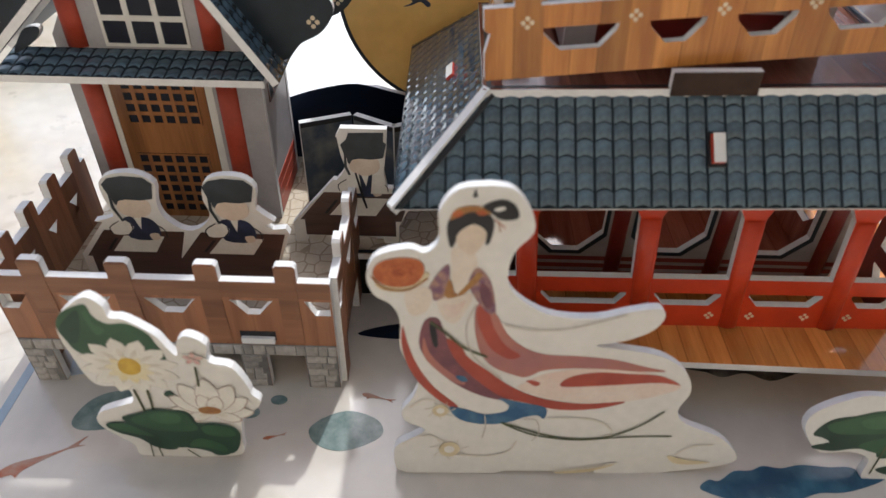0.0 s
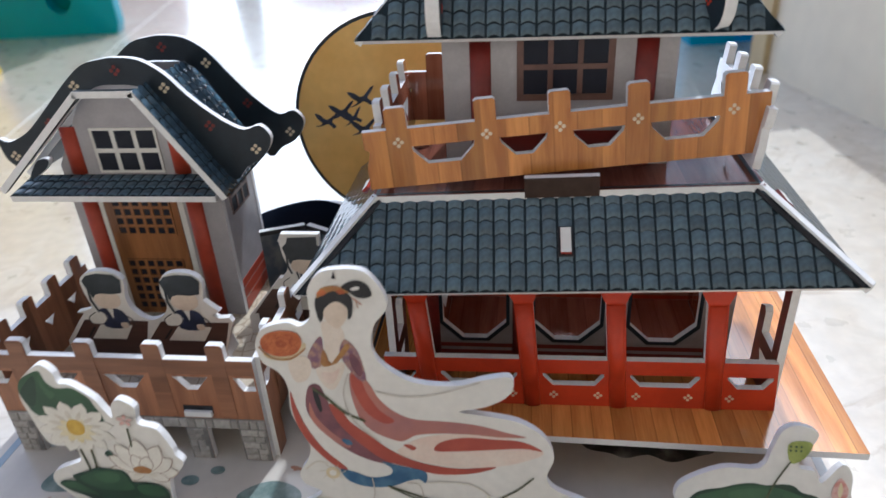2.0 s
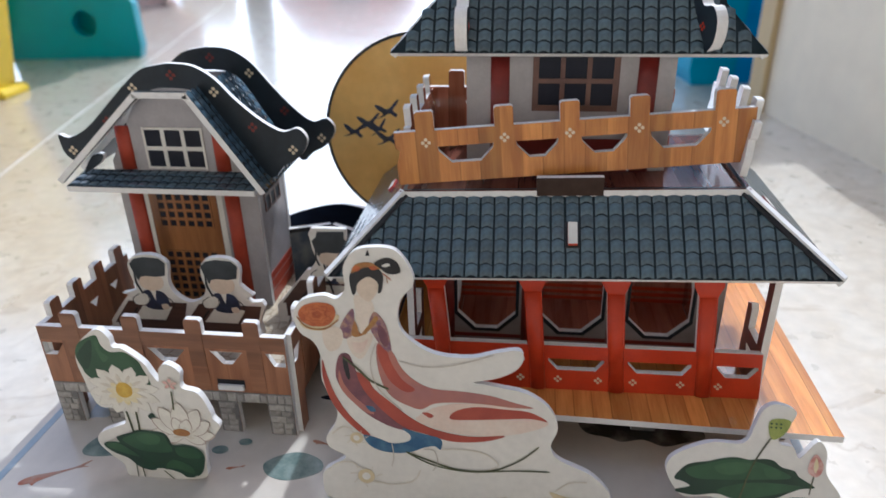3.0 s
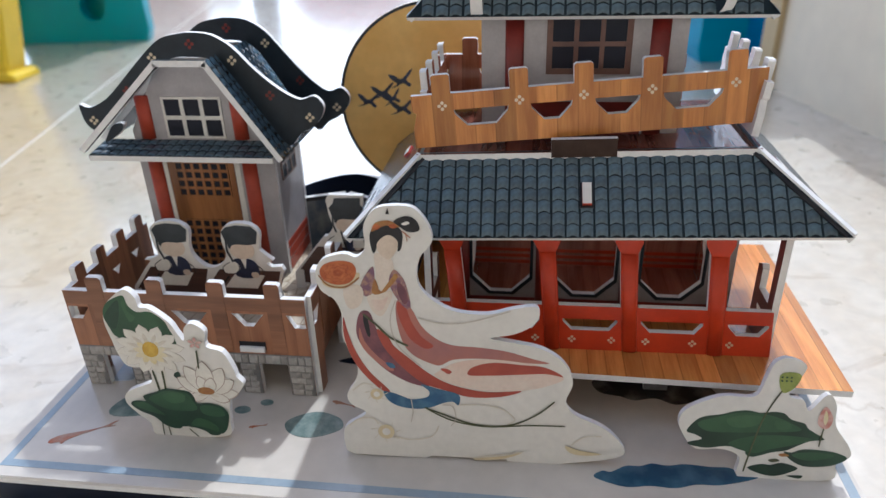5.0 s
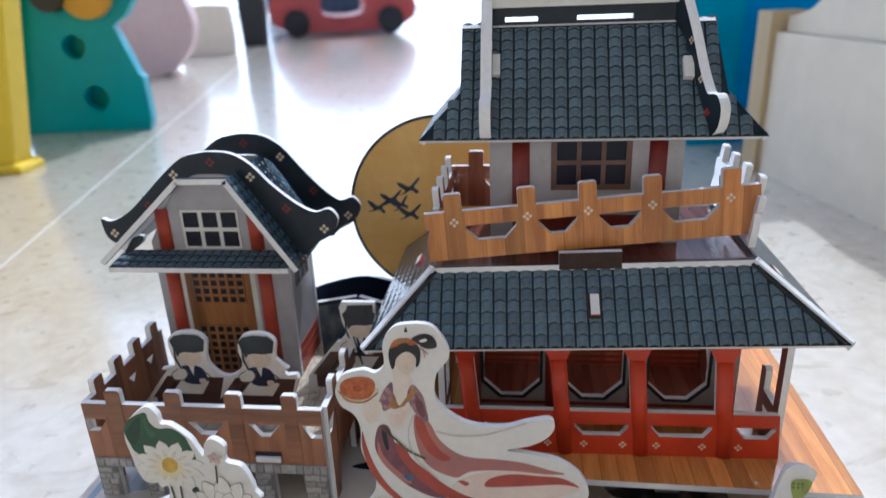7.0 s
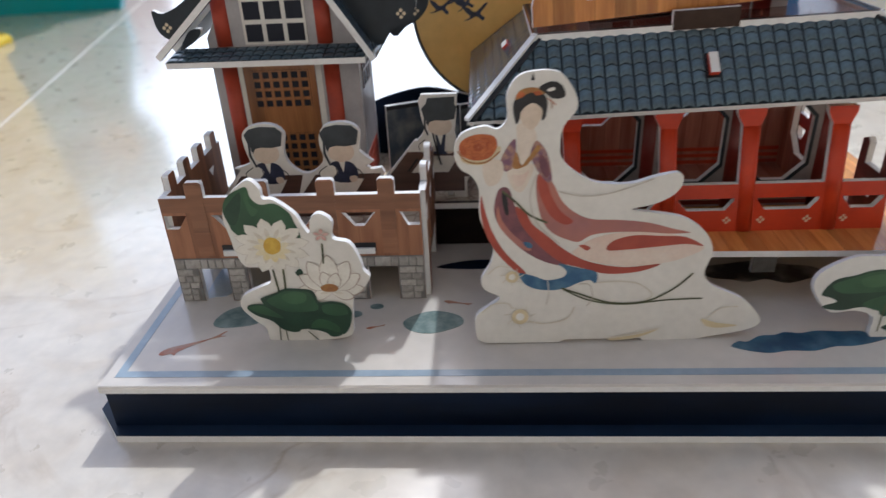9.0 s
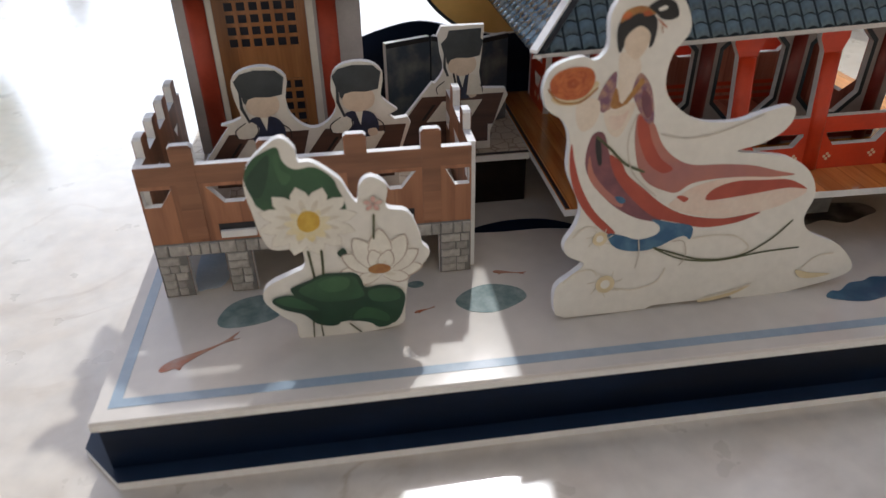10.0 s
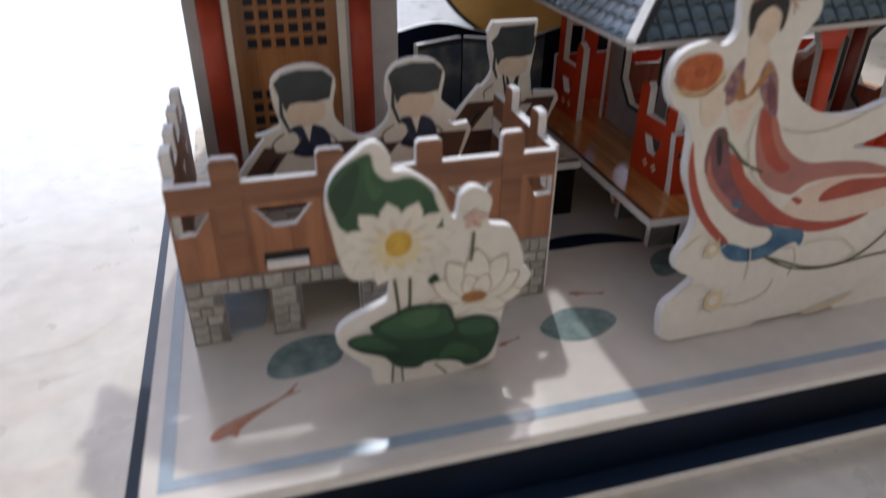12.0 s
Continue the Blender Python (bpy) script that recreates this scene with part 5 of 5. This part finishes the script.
for deg, reach, w in ((-82, 11.6, 5.0), (82, 11.6, 5.0), (-56, 12.6, 5.6), (56, 12.6, 5.6), (-30, 14.0, 6.2), (30, 14.0, 6.2), (0, 14.6, 6.6), (-104, 8.0, 4.0), (104, 8.0, 4.0), (-16, 8.6, 4.6), (18, 8.2, 4.6)):
    lot.append((20, upright_petal(69, 19.6, deg, reach, w)))
    lot.append((3, upright_petal(69, 19.7, deg, reach - 0.45, w - 0.5)))
    lot.append((11, upright_petal(69, 20.2, deg, reach * 0.5, w * 0.3)))
lot += [(10, smooth([(65.5, 22), (68.5, 23.2), (71.5, 22), (70.5, 20.2), (66.5, 20.2)], 3))]
lot += [(4, p) for p in petals(68, 41.5, 5, 0.2, 3.0, 2.0, 1.5)]
lot += [(7, p) for p in petals(68, 41.5, 5, 0.2, 2.6, 1.3, 1.5)]
lot += [(6, (0.6, arc([(68, 38.5), (67.8, 35), (67.5, 31)])))]
lot += [(8, smooth([(44.1, 16.7), (45.4, 18.3), (49.6, 19.9), (53.1, 21.4), (58.2, 21.3), (61.8, 20.8), (63.4, 18.6), (64.2, 15.9), (68.6, 16.2), (72.9, 15.1), (75.0, 12.5), (74.8, 9.2), (73.5, 5.0), (71.2, 2.6),
                    (68.8, 4.3), (63.2, 5.4), (54.3, 5.0), (48.3, 9.7)])),
        (2, smooth([(46, 16.6), (50, 19.2), (54, 20.6), (61, 20), (62.6, 17), (63.6, 13), (57, 12), (51, 12.8)], 3)), (2, smooth([(65, 14.6), (69, 15.2), (72.8, 14), (73.6, 11), (69, 10.4), (65.4, 11.6)], 3)),
        (18, smooth([(51.5, 18.5), (56, 20.2), (60, 19.2), (59, 16), (54, 15.4)], 3)),
        (8, smooth([(38.7, 13.5), (39.9, 15.1), (44.4, 15.4), (47.8, 13.3), (51.8, 9.8), (54.6, 8.1), (56.4, 4.7), (54.1, 3.7), (49.9, 5.0), (46.6, 8.5), (41.7, 10.7)])),
        (2, smooth([(39.6, 13.7), (40.6, 14.7), (44.2, 14.8), (47.4, 12.8), (51, 9.6), (46.6, 10.4), (42, 12)], 3)),
        (8, smooth([(59.2, 5.0), (60.2, 8.1), (63.5, 9.8), (67.1, 8.8), (70.7, 6.2), (70.7, 2.4), (67.1, 1.7), (65.1, 3.4), (61.6, 4.6)], 3)),
        (2, smooth([(60, 5.4), (61, 7.7), (63.5, 9.2), (67, 8.2), (70, 5.8), (69.8, 3.4), (65.4, 5), (62, 5.4)], 3))]
lot += [(6, (0.6, ((49, 6), (48.6, 0.4)))), (6, (0.6, ((51, 5), (51.2, 0.4)))), (6, (0.6, ((59, 4), (62, 0.5))))]
printed_board("lotus_ornament", "white foam cut-out printed with white lotus and green leaves", "ornament", 0, 16.2, 20, lot_outline, lot, LOT, lean=1.2, group="lotus ornaments on the base")

lr_outline = smooth([(230, 19), (233, 23.5), (243, 28), (253, 28.5), (256, 35), (258, 40), (262, 42), (267.5, 40), (266.5, 36), (263.5, 31), (264, 28.8), (268, 28), (270, 24.5), (275, 30.5), (278, 27),
                     (278.5, 20), (283, 13.5), (284, 9.5), (280, 6.5), (279, 1), (262, 0), (250, 0), (250, 7), (244, 9.5), (236, 9), (231.5, 14)], 4)
lr = [(8, smooth([(232.6, 15.2), (235.4, 19.2), (238.5, 20.8), (242.8, 21.6), (247.1, 23.0), (251.5, 23.6), (255.1, 23.0), (259.3, 23.6), (262.6, 23.2), (265.0, 21.2), (269.0, 20.2), (270.6, 18.2), (275.6, 15.1),
                  (271.3, 14.2), (267.1, 12.0), (264.0, 10.3), (259.7, 9.4), (254.3, 7.4), (251.8, 8.2), (251.2, 10.1), (245.1, 10.6), (239.7, 9.6), (234.2, 10.2), (233.4, 11.3), (237.7, 12.6), (235.4, 14.1)], 3)),
      (2, smooth([(236, 18.4), (243, 21), (250, 22.8), (258, 22.4), (265, 20), (268, 17.6), (258, 16.4), (247, 15.6), (239, 15.6)])),
      (2, smooth([(246, 11.4), (252, 14.4), (261, 15.6), (272, 15), (266, 12.4), (259, 10.4), (254, 8.8)])),
      (18, smooth([(245, 20.2), (251, 22), (257, 21.2), (253, 18), (247, 17.6)], 3)), (18, smooth([(260, 20.6), (264, 20.2), (265, 18.2), (261, 17.6)], 3)),
      (8, smooth([(263.5, 10.0), (266, 9.8), (269.4, 11.2), (276.1, 11.2), (280.6, 10.4), (283.1, 8.9), (279.8, 6.6), (275.6, 5.5), (270.0, 5.3), (265.9, 7.2)], 3)),
      (2, smooth([(266, 9.2), (272, 10.4), (279, 9.8), (276, 8.2), (270, 7.4)], 3)),
      (8, smooth([(252.7, 3.5), (256.8, 5.1), (260, 5.0), (263.3, 6.0), (268.4, 4.6), (265.9, 2.7), (261.6, 1.2), (257.1, 1.6)], 3)),
      (10, smooth([(262, 9), (264, 9.4), (265.4, 8.6), (263, 8.2)], 2)), (6, smooth([(259, 6.8), (261.4, 7.4), (262.6, 6.6), (260, 6.0)], 2)),
      (8, smooth([(265, 1.6), (270, 2), (269, 0.8)], 3)),
      (9, smooth([(259.8, 36), (263, 37.4), (266.4, 36.4), (264.5, 32), (261, 30.4)], 3)),
      (6, (0.5, arc([(261, 31), (256.5, 22), (253.5, 11), (251.5, 2)]))),
      (6, (0.4, arc([(275, 20), (274.4, 16), (274, 12.5)])))]
lr += [(7, smooth([(274.8, 26.4), (277.2, 23.0), (276.8, 19.9), (275.1, 18.7), (273.0, 20.2), (273.0, 23.2)], 3)), (19, smooth([(274.9, 25.2), (275.8, 22.6), (275.2, 20), (274.4, 22)], 3))]
lr += [(8, circle(260.6 + 1.4 * (k % 3), 35.6 - 1.2 * (k // 3), 0.35, 6)) for k in range(6)]
printed_board("lotus_ornament", "white foam cut-out printed with broad lotus leaf and seed pod", "ornament", 0, 15.0, 20, lr_outline, lr, LOT, lean=15.6, group="lotus ornaments on the base")

# desk ornaments
DESK = [PRINT_WHITE, BOARD, CAP, SKIN, INDIGO, WOOD_DARK, PETAL, INK, PETAL_LINE]
DESK_NAMES = {2: "cap_print", 3: "cream_oval_print", 4: "coat_print", 5: "desk_print", 6: "paper_print", 7: "ink_line_print"}


def bust(cx, s=1.0, z=0.0):
    """Plain shapes over a desk: dark cap, cream oval, white sleeves, dark coat."""
    f = lambda pts: [(cx + u * s, z + v * s) for u, v in pts]
    return [(4, smooth(f([(-5, 29.5), (0, 31), (4.5, 29.5), (6, 25), (4, 22), (-4, 22.5)]), 3)),
            (6, smooth(f([(-9, 27), (-5, 29.5), (-2, 27), (-4, 24), (-9, 24)]), 3)),
            (6, [f([(-1.2, 30.5), (1.2, 30.5), (0.2, 26)])[i] for i in range(3)]),
            (3, smooth(f([(-5.0, 35), (-4.2, 32), (0, 30.4), (4.2, 32), (5.2, 35.4), (3, 38), (-3, 38)]), 3)),
            (2, f([(-6.2, 37.4), (-7.6, 42.4), (-5.4, 44.6), (-1.0, 45.6), (5.2, 45.2), (7.6, 43.0), (6.4, 37.6), (2.5, 36.9), (-2.0, 37.2)])),
            (2, smooth(f([(-5.8, 37.4), (-5.0, 34.8), (-4.0, 36.6), (0, 37.6), (-3, 38)]), 2)),
            (2, (1.0 * s, f([(-6.2, 39), (-6.4, 34), (-4.6, 29)]))),
            (7, (0.35 * s, arc(f([(-9, 24), (-9.4, 26.5), (-6, 29)]), 3))), (7, (0.35 * s, arc(f([(-4, 24), (-2.4, 26), (-2.6, 28)]), 3))),
            (7, (0.35 * s, arc(f([(5, 28), (7.4, 26), (7.6, 23)]), 3))),
            (3, smooth(f([(2.4, 24.2), (5, 24.6), (5.4, 22.6), (3, 22)]), 3))]


def desk(x0, x1, z0, z1, shear):
    """A slanted brown desk top with a sheet of paper and an ink stick."""
    a = [(x0, z0), (x1 - shear * 0.4, z0), (x1, z1), (x0 + shear, z1)]
    w = x1 - x0
    b = [(x0 + w * 0.27, z0 + 2.2), (x0 + w * 0.68, z0 + 2.2), (x0 + w * 0.80, z1 - 2.0), (x0 + w * 0.42, z1 - 2.0)]
    c = [(x0 + w * 0.22, z0 + 2.8), (x0 + w * 0.25, z0 + 2.8), (x0 + w * 0.36, z1 - 3), (x0 + w * 0.33, z1 - 3)]
    return [(5, a), (6, b), (7, c)]


pair_outline = [(17, 4), (17, 16), (24, 25)] + smooth([(27, 28.5), (31, 31), (30, 37), (30, 43), (34, 46), (41, 46.5), (46, 43), (45, 36), (46, 31), (50, 27), (54, 26.5), (58, 29), (60, 33),
                                                       (59, 38), (60, 43.5), (64, 46.2), (71, 46.2), (75, 42.5), (74, 35), (76, 29)], 3)[:-2] + [(78, 27.5), (82, 28), (83, 26), (78.5, 14), (78.5, 4), (74, 4), (73, 10), (24, 10), (23, 4)]
shapes = [(5, rect(20, 8, 77, 15.5))] + desk(18.5, 51, 15.5, 26, 8) + desk(48, 81.5, 15.5, 26, 8) + bust(38, 0.98, 1.2) + bust(67, 0.98, 1.2)
printed_board("desk_ornament", "white foam cut-out of two capped shapes at brown desks", "ornament", 0, 66, 36.4, [(u, v + 0.2) for u, v in pair_outline], shapes, DESK, names=DESK_NAMES, group="desk ornaments in the courtyard")
single_outline = [(78, 5), (78, 13), (88, 25)] + smooth([(93, 31), (97, 35), (96, 41), (95, 47)], 3)[:-2] + [(95, 47), (96.5, 50), (111, 50), (110.5, 42)] + [(109.5, 34), (110.5, 28), (119, 27.5), (120, 25), (114, 12), (114, 5), (109, 5), (108, 9), (83, 9), (82, 5)]
shapes = [(5, rect(82, 8, 113, 14.5))] + desk(80.5, 118.5, 14.5, 26, 9) + bust(103.5, 0.95, 4.0) + [(2, [(97.5, 44), (99, 48.6), (110, 49), (109.6, 41.5), (98.5, 41)])]
shapes += [(6, [(98.2, 33), (101.6, 33.6), (102.4, 26), (95, 26)]), (6, [(108.7, 33), (105.8, 33.6), (105, 26), (111, 26)]), (7, (0.3, ((101.6, 33.6), (102.4, 26)))), (7, (0.3, ((105.8, 33.6), (105, 26))))]
shapes += [(7, (0.9, ((100.5, 34), (102.5, 24), (103.5, 20))))]
printed_board("desk_ornament", "white foam cut-out of one capped shape behind a brown desk", "ornament", 0, 90, 35.6, [(u, v) for u, v in single_outline], shapes, DESK, names=DESK_NAMES, group="desk ornaments in the courtyard")
for sx0, sy0 in ((74.5, 68.6), (20, 68.6), (108, 92.6)):
    tagged(part("desk_support", prism(bmesh.new(), [(0, 0), (14, 0), (11, 9), (5, 13), (0, 13)], 0, T, front=0, side=0, back=0), BOARD, None,
                "plain white foam board leg behind a desk", at(sx0, sy0, 40.4, rz=90)), category="support")

# folding screen
screen = thing("folding_screen", 96, 112, 40, "small folding screen with dark landscape print", "screen")
for (xa, ya), (xb, yb) in (((79, 112), (96, 119)), ((96.5, 119), (111, 111)), ((111.5, 111), (126, 118))):
    ln, an = math.hypot(xb - xa, yb - ya), math.degrees(math.atan2(yb - ya, xb - xa))
    p_ = board("panel", rect(0, 0, ln, 34), screen, SCREEN, m=at(xa, ya, 40.4, rz=an))
    part("panel_top", prism(bmesh.new(), rect(0.2, 32.2, ln - 0.2, 33.9), -0.15, 0.02, front=0, side=0, back=0), INK, p_)

# moon
moon = thing("moon_ornament", 135, 147, 20, "round golden moon cut-out with birds over navy hills", "ornament")
MY = 147.5
disc = board("disc", circle(135, 108, 45.6, 64), moon, GOLD, m=at(0, MY, 0), label="gold disc with dark rim")
part("rim", prism(bmesh.new(), circle(135, 108, 45.5, 64), -0.15, 0.02, [circle(135, 108, 44.2, 64)], 0, 0, 0), NAVY_ROOF, disc)
BIRDS = ((102.6, 109.0, 1.0, 0.15), (109.6, 113.0, 1.05, 0.3), (118.6, 118.6, 1.1, 0.35), (113.8, 110.2, 0.9, 0.5), (118.2, 105.8, 1.1, 0.25))
flying = smooth([(-5.4, -1.6), (-2.2, -0.9), (-3.6, 1.6), (-4.2, 4.0), (-2.0, 2.8), (-0.4, 0.8), (1.4, 0.8), (4.8, 2.6), (6.2, 2.6), (4.4, 1.0), (2.2, -0.6), (3.4, -2.8), (2.2, -3.6), (0.4, -1.4), (-2.6, -1.8)], 3)
for bx, bz, size, r in BIRDS:
    c, d = math.cos(r), math.sin(r)
    part("bird_print", prism(bmesh.new(), [(bx + size * (u * c - v * d), bz + size * (u * d + v * c)) for u, v in flying], -0.2, 0.02, front=0, side=0, back=0), BIRD, disc)
board("hill", smooth([(58, 40.4), (58, 60), (66, 66), (80, 71), (95, 73.5), (110, 70), (130, 66), (150, 70), (172, 62), (174, 40.4)], 4), moon, NAVY, m=at(0, MY - 2.6, 0), label="navy hill cut-out under the moon")
for fx in (70, 150):
    board("foot", rect(fx, 20, fx + 12, 42), moon, NAVY, m=at(0, MY - 2.6, 0))

# ---- background things ----
def rounded(name, outline, depth, m, mat, label, category, holes=(), r=8.0):
    """A thick plastic panel with eased edges."""
    bm = prism(bmesh.new(), outline, 0, depth, holes, 0, 0, 0)
    ob = part(name, bm, mat, None, label, m)
    bev = ob.modifiers.new("ease", "BEVEL")
    bev.width, bev.segments, bev.limit_method = r * MM, 3, "ANGLE"
    return tagged(ob, category=category)


RM = lambda x, y, z, rz=0.0: pose(x, y, z, 0, 0, rz)
teal = thing("toddler_slide", -519, 870, 0, "teal plastic toddler slide panel with round holes", "slide", local=True, rz=7)
wide = [(-101, 0), (98, 0), (103, 16), (102, 82), (96, 88), (73, 154), (70, 160), (80, 166), (92, 173), (110, 199), (116, 330), (-70, 330)]
panel = part("side_panel", prism(bmesh.new(), wide, 0, 22, [circle(5, 131, 18, 20), circle(23, 52, 19, 20)], 0, 0, 0), TEAL, teal)
bev = panel.modifiers.new("ease", "BEVEL")
bev.width, bev.segments, bev.limit_method = 6 * MM, 3, "ANGLE"
part("back_panel", prism(bmesh.new(), [(u * 0.9 - 6, v * 0.98 + 2) for u, v in wide], 30, 42, front=0, side=0, back=0), TEAL, teal)
part("disc", prism(bmesh.new(), circle(43, 211, 40, 28), -14, 0, front=0, side=0, back=0), AMBER, teal, "amber plastic disc")
part("knob", prism(bmesh.new(), circle(-10, 208, 25, 24), -22, 0, front=0, side=0, back=0), BLACK, teal, "black round knob")
stand_toy = thing("toy_stand", -466, 621, 0, "bright yellow plastic toy stand on a flat foot", "toy", local=True, rz=4)
leaf_ = part("side_panel", prism(bmesh.new(), [(-160, 0), (0, 0), (20, 110), (39, 210), (60, 330), (-120, 330)], 0, 40, front=0, side=0, back=0), SUNNY, stand_toy)
foot_ = part("foot", prism(bmesh.new(), [(-170, 0), (14, 0), (12, 9), (4, 12), (-170, 12)], -8, 46, front=0, side=0, back=0), SUNNY, stand_toy)
for piece in (leaf_, foot_):
    bev = piece.modifiers.new("ease", "BEVEL")
    bev.width, bev.segments, bev.limit_method = 4 * MM, 3, "ANGLE"
rounded("toy_ring", [(-75, 0), (-30, 0), (-12, 40), (0, 60), (35, 205), (60, 330), (-40, 330)], 26, RM(-0.606, 0.83, 0.0, 7), AMBER, "amber plastic toy ring beside a stand", "toy")
seat = thing("play_seat", -735, 1560, 0, "pale pink plastic play seat with rounded back", "seat", local=True, rz=12)
part("backrest", prism(bmesh.new(), smooth([(-150, 0), (-20, 0), (22, 14), (52, 40), (78, 80), (86, 130), (66, 200), (40, 250), (-60, 290), (-170, 160)], 4), 0, 60, front=0, side=0, back=0), BLUSH, seat)
part("seat_pad", prism(bmesh.new(), smooth([(-140, 0), (-30, 0), (0, 30), (-20, 70), (-140, 90)], 3), 62, 180, front=0, side=0, back=0), BLUSH, seat)
rounded("storage_box", smooth([(-80, 0), (-76, 130), (-50, 150), (60, 150), (78, 130), (80, 0), (0, -1)], 3), 150, RM(-0.83, 2.04, 0.001, 20), CREAM, "low cream plastic storage box", "box", r=6.0)
rider = thing("ride_on_car", -560, 2760, 0, "red plastic ride-on toy car", "toy car", local=True, rz=16)
part("body", prism(bmesh.new(), smooth([(-250, 30), (250, 30), (270, 190), (120, 330), (-120, 330), (-260, 200)], 4), 0, 300, [smooth([(-80, 80), (80, 80), (60, 180), (-60, 180)], 3)], 0, 0, 0), SCARLET, rider)
for wx in (-190, 190):
    part("wheel", prism(bmesh.new(), circle(wx, 52, 52, 24), -40, 10, front=0, side=0, back=0), BLACK, rider)
rounded("dark_stool", smooth([(-40, 0), (40, 0), (30, 420), (-30, 420)], 3), 80, RM(-0.79, 2.34, 0.0, 10), BLACK, "dark slim stool leg", "stool")
rounded("dark_bench", [(-420, 0), (420, 0), (420, 420), (-420, 420)], 300, RM(-1.1, 4.6, 0.0, 14), material("slate_blue_cloth", (0.10, 0.13, 0.19), 0.7, (0.08, 0.10, 0.15), 20), "dark blue-grey bench far off", "bench", r=40.0)
chest = thing("toy_chest", 377, 724, 0, "blue plastic toy chest with teal corner post", "chest", local=True, rz=8)
part("body", prism(bmesh.new(), rect(52, 0, 330, 340), 6, 260, front=0, side=0, back=0), BLUE, chest)
corner = part("corner_post", prism(bmesh.new(), smooth([(0, 0), (50, 0), (50, 340), (-14, 340), (-16, 240), (-9, 150), (-12, 110), (-2, 60)], 3), 0, 200, front=0, side=0, back=0), material("teal_blue_plastic", (0.006, 0.34, 0.56), 0.5, (0.006, 0.30, 0.50), 9, spec=0.25), chest, "teal-blue plastic corner post")
part("lid", prism(bmesh.new(), rect(-22, 342, 340, 366), -12, 272, front=0, side=0, back=0), BLUE, chest)
unit = thing("low_cabinet", 451, 502, 0, "low cream cabinet with beige end post and curved top", "cabinet", local=True, rz=ROOM)
part("body", box(bmesh.new(), 0, -900, 0, 900, 100, 146), CREAM, unit)
part("end_post", box(bmesh.new(), -6, 101, 0, 30, 126, 166), BEIGE, unit, "beige laminate end post")
swell = arc([(99, 150), (97, 160), (84, 163), (62, 170), (46, 182), (30, 195), (12, 203), (-12, 205), (-120, 205), (-900, 205)], 4)
top_slab = part("top", prism(bmesh.new(), [(-900, 146.4), (98, 146.4), *swell], 0, -890, front=0, side=0, back=0), CREAM, unit, "cream padded top rising in a curve", at(10, 0, 0, rz=90))
bev = top_slab.modifiers.new("ease", "BEVEL")
bev.width, bev.segments, bev.limit_method = 6 * MM, 3, "ANGLE"

# ---- masonry and roof tiles, piece by piece ----
def stone_mesh(w, h):
    bm = bmesh.new()
    v0 = [bm.verts.new((x * MM, 0, z * MM)) for x, z in rect(0, 0, w, h)]
    v1 = [bm.verts.new((x * MM, -0.45 * MM, z * MM)) for x, z in rect(0.3, 0.25, w - 0.3, h - 0.25)]
    bm.faces.new(v1)
    for i in range(4):
        bm.faces.new((v0[i], v0[(i + 1) % 4], v1[(i + 1) % 4], v1[i]))
    me = bpy.data.meshes.new("stone")
    bmesh.ops.recalc_face_normals(bm, faces=bm.faces)
    bm.to_mesh(me)
    bm.free()
    me.materials.append(STONE)
    return me


rng = random.Random(7)
WIDTHS = (2.6, 3.6, 4.6, 6.0)
stone_kinds = [stone_mesh(w, 2.9) for w in WIDTHS]
for ob, areas in STONES:
    for x0, z0, x1, z1 in areas:
        rows = max(1, round((z1 - z0) / 3.1))
        for r in range(rows):
            x = x0 + rng.uniform(0, 0.4)
            while x < x1 - 1.6:
                k = rng.randrange(4)
                while k > 0 and x + WIDTHS[k] > x1:
                    k -= 1
                if x + 2.6 > x1 + 0.3:
                    break
                o = new("stone", stone_kinds[k])
                o.parent = ob
                o.matrix_basis = at(x, -0.12, z0 + r * (z1 - z0) / rows) @ Matrix.Diagonal((1, 1, (z1 - z0) / rows / 3.1, 1))
                x += WIDTHS[k] + 0.25

for ob, poly, pu, pv, *more in TILE_JOBS:
    glossy = SLATE_GLOSS in more      # printed flat: hardly any joint
    me = tile_mesh(pu * (0.88 if glossy else 0.84), pv * (0.92 if glossy else 0.94), *more)
    us, vs = [p[0] for p in poly], [p[1] for p in poly]
    cols, rows = round((max(us) - min(us)) / pu), max(1, round((max(vs) - min(vs)) / pv))
    du, dv = (max(us) - min(us)) / cols, (max(vs) - min(vs)) / rows
    for j in range(rows):
        for i in range(cols):
            u, v = min(us) + (i + 0.5) * du, min(vs) + j * dv + 0.1
            if not (inside(poly, u - du * 0.22, v + dv * 0.5) and inside(poly, u + du * 0.22, v + dv * 0.5)):
                continue
            o = new("tile", me)
            o.parent = ob
            o.matrix_basis = at(u + rng.uniform(-0.08, 0.08), 0, v + rng.uniform(-0.12, 0.12))
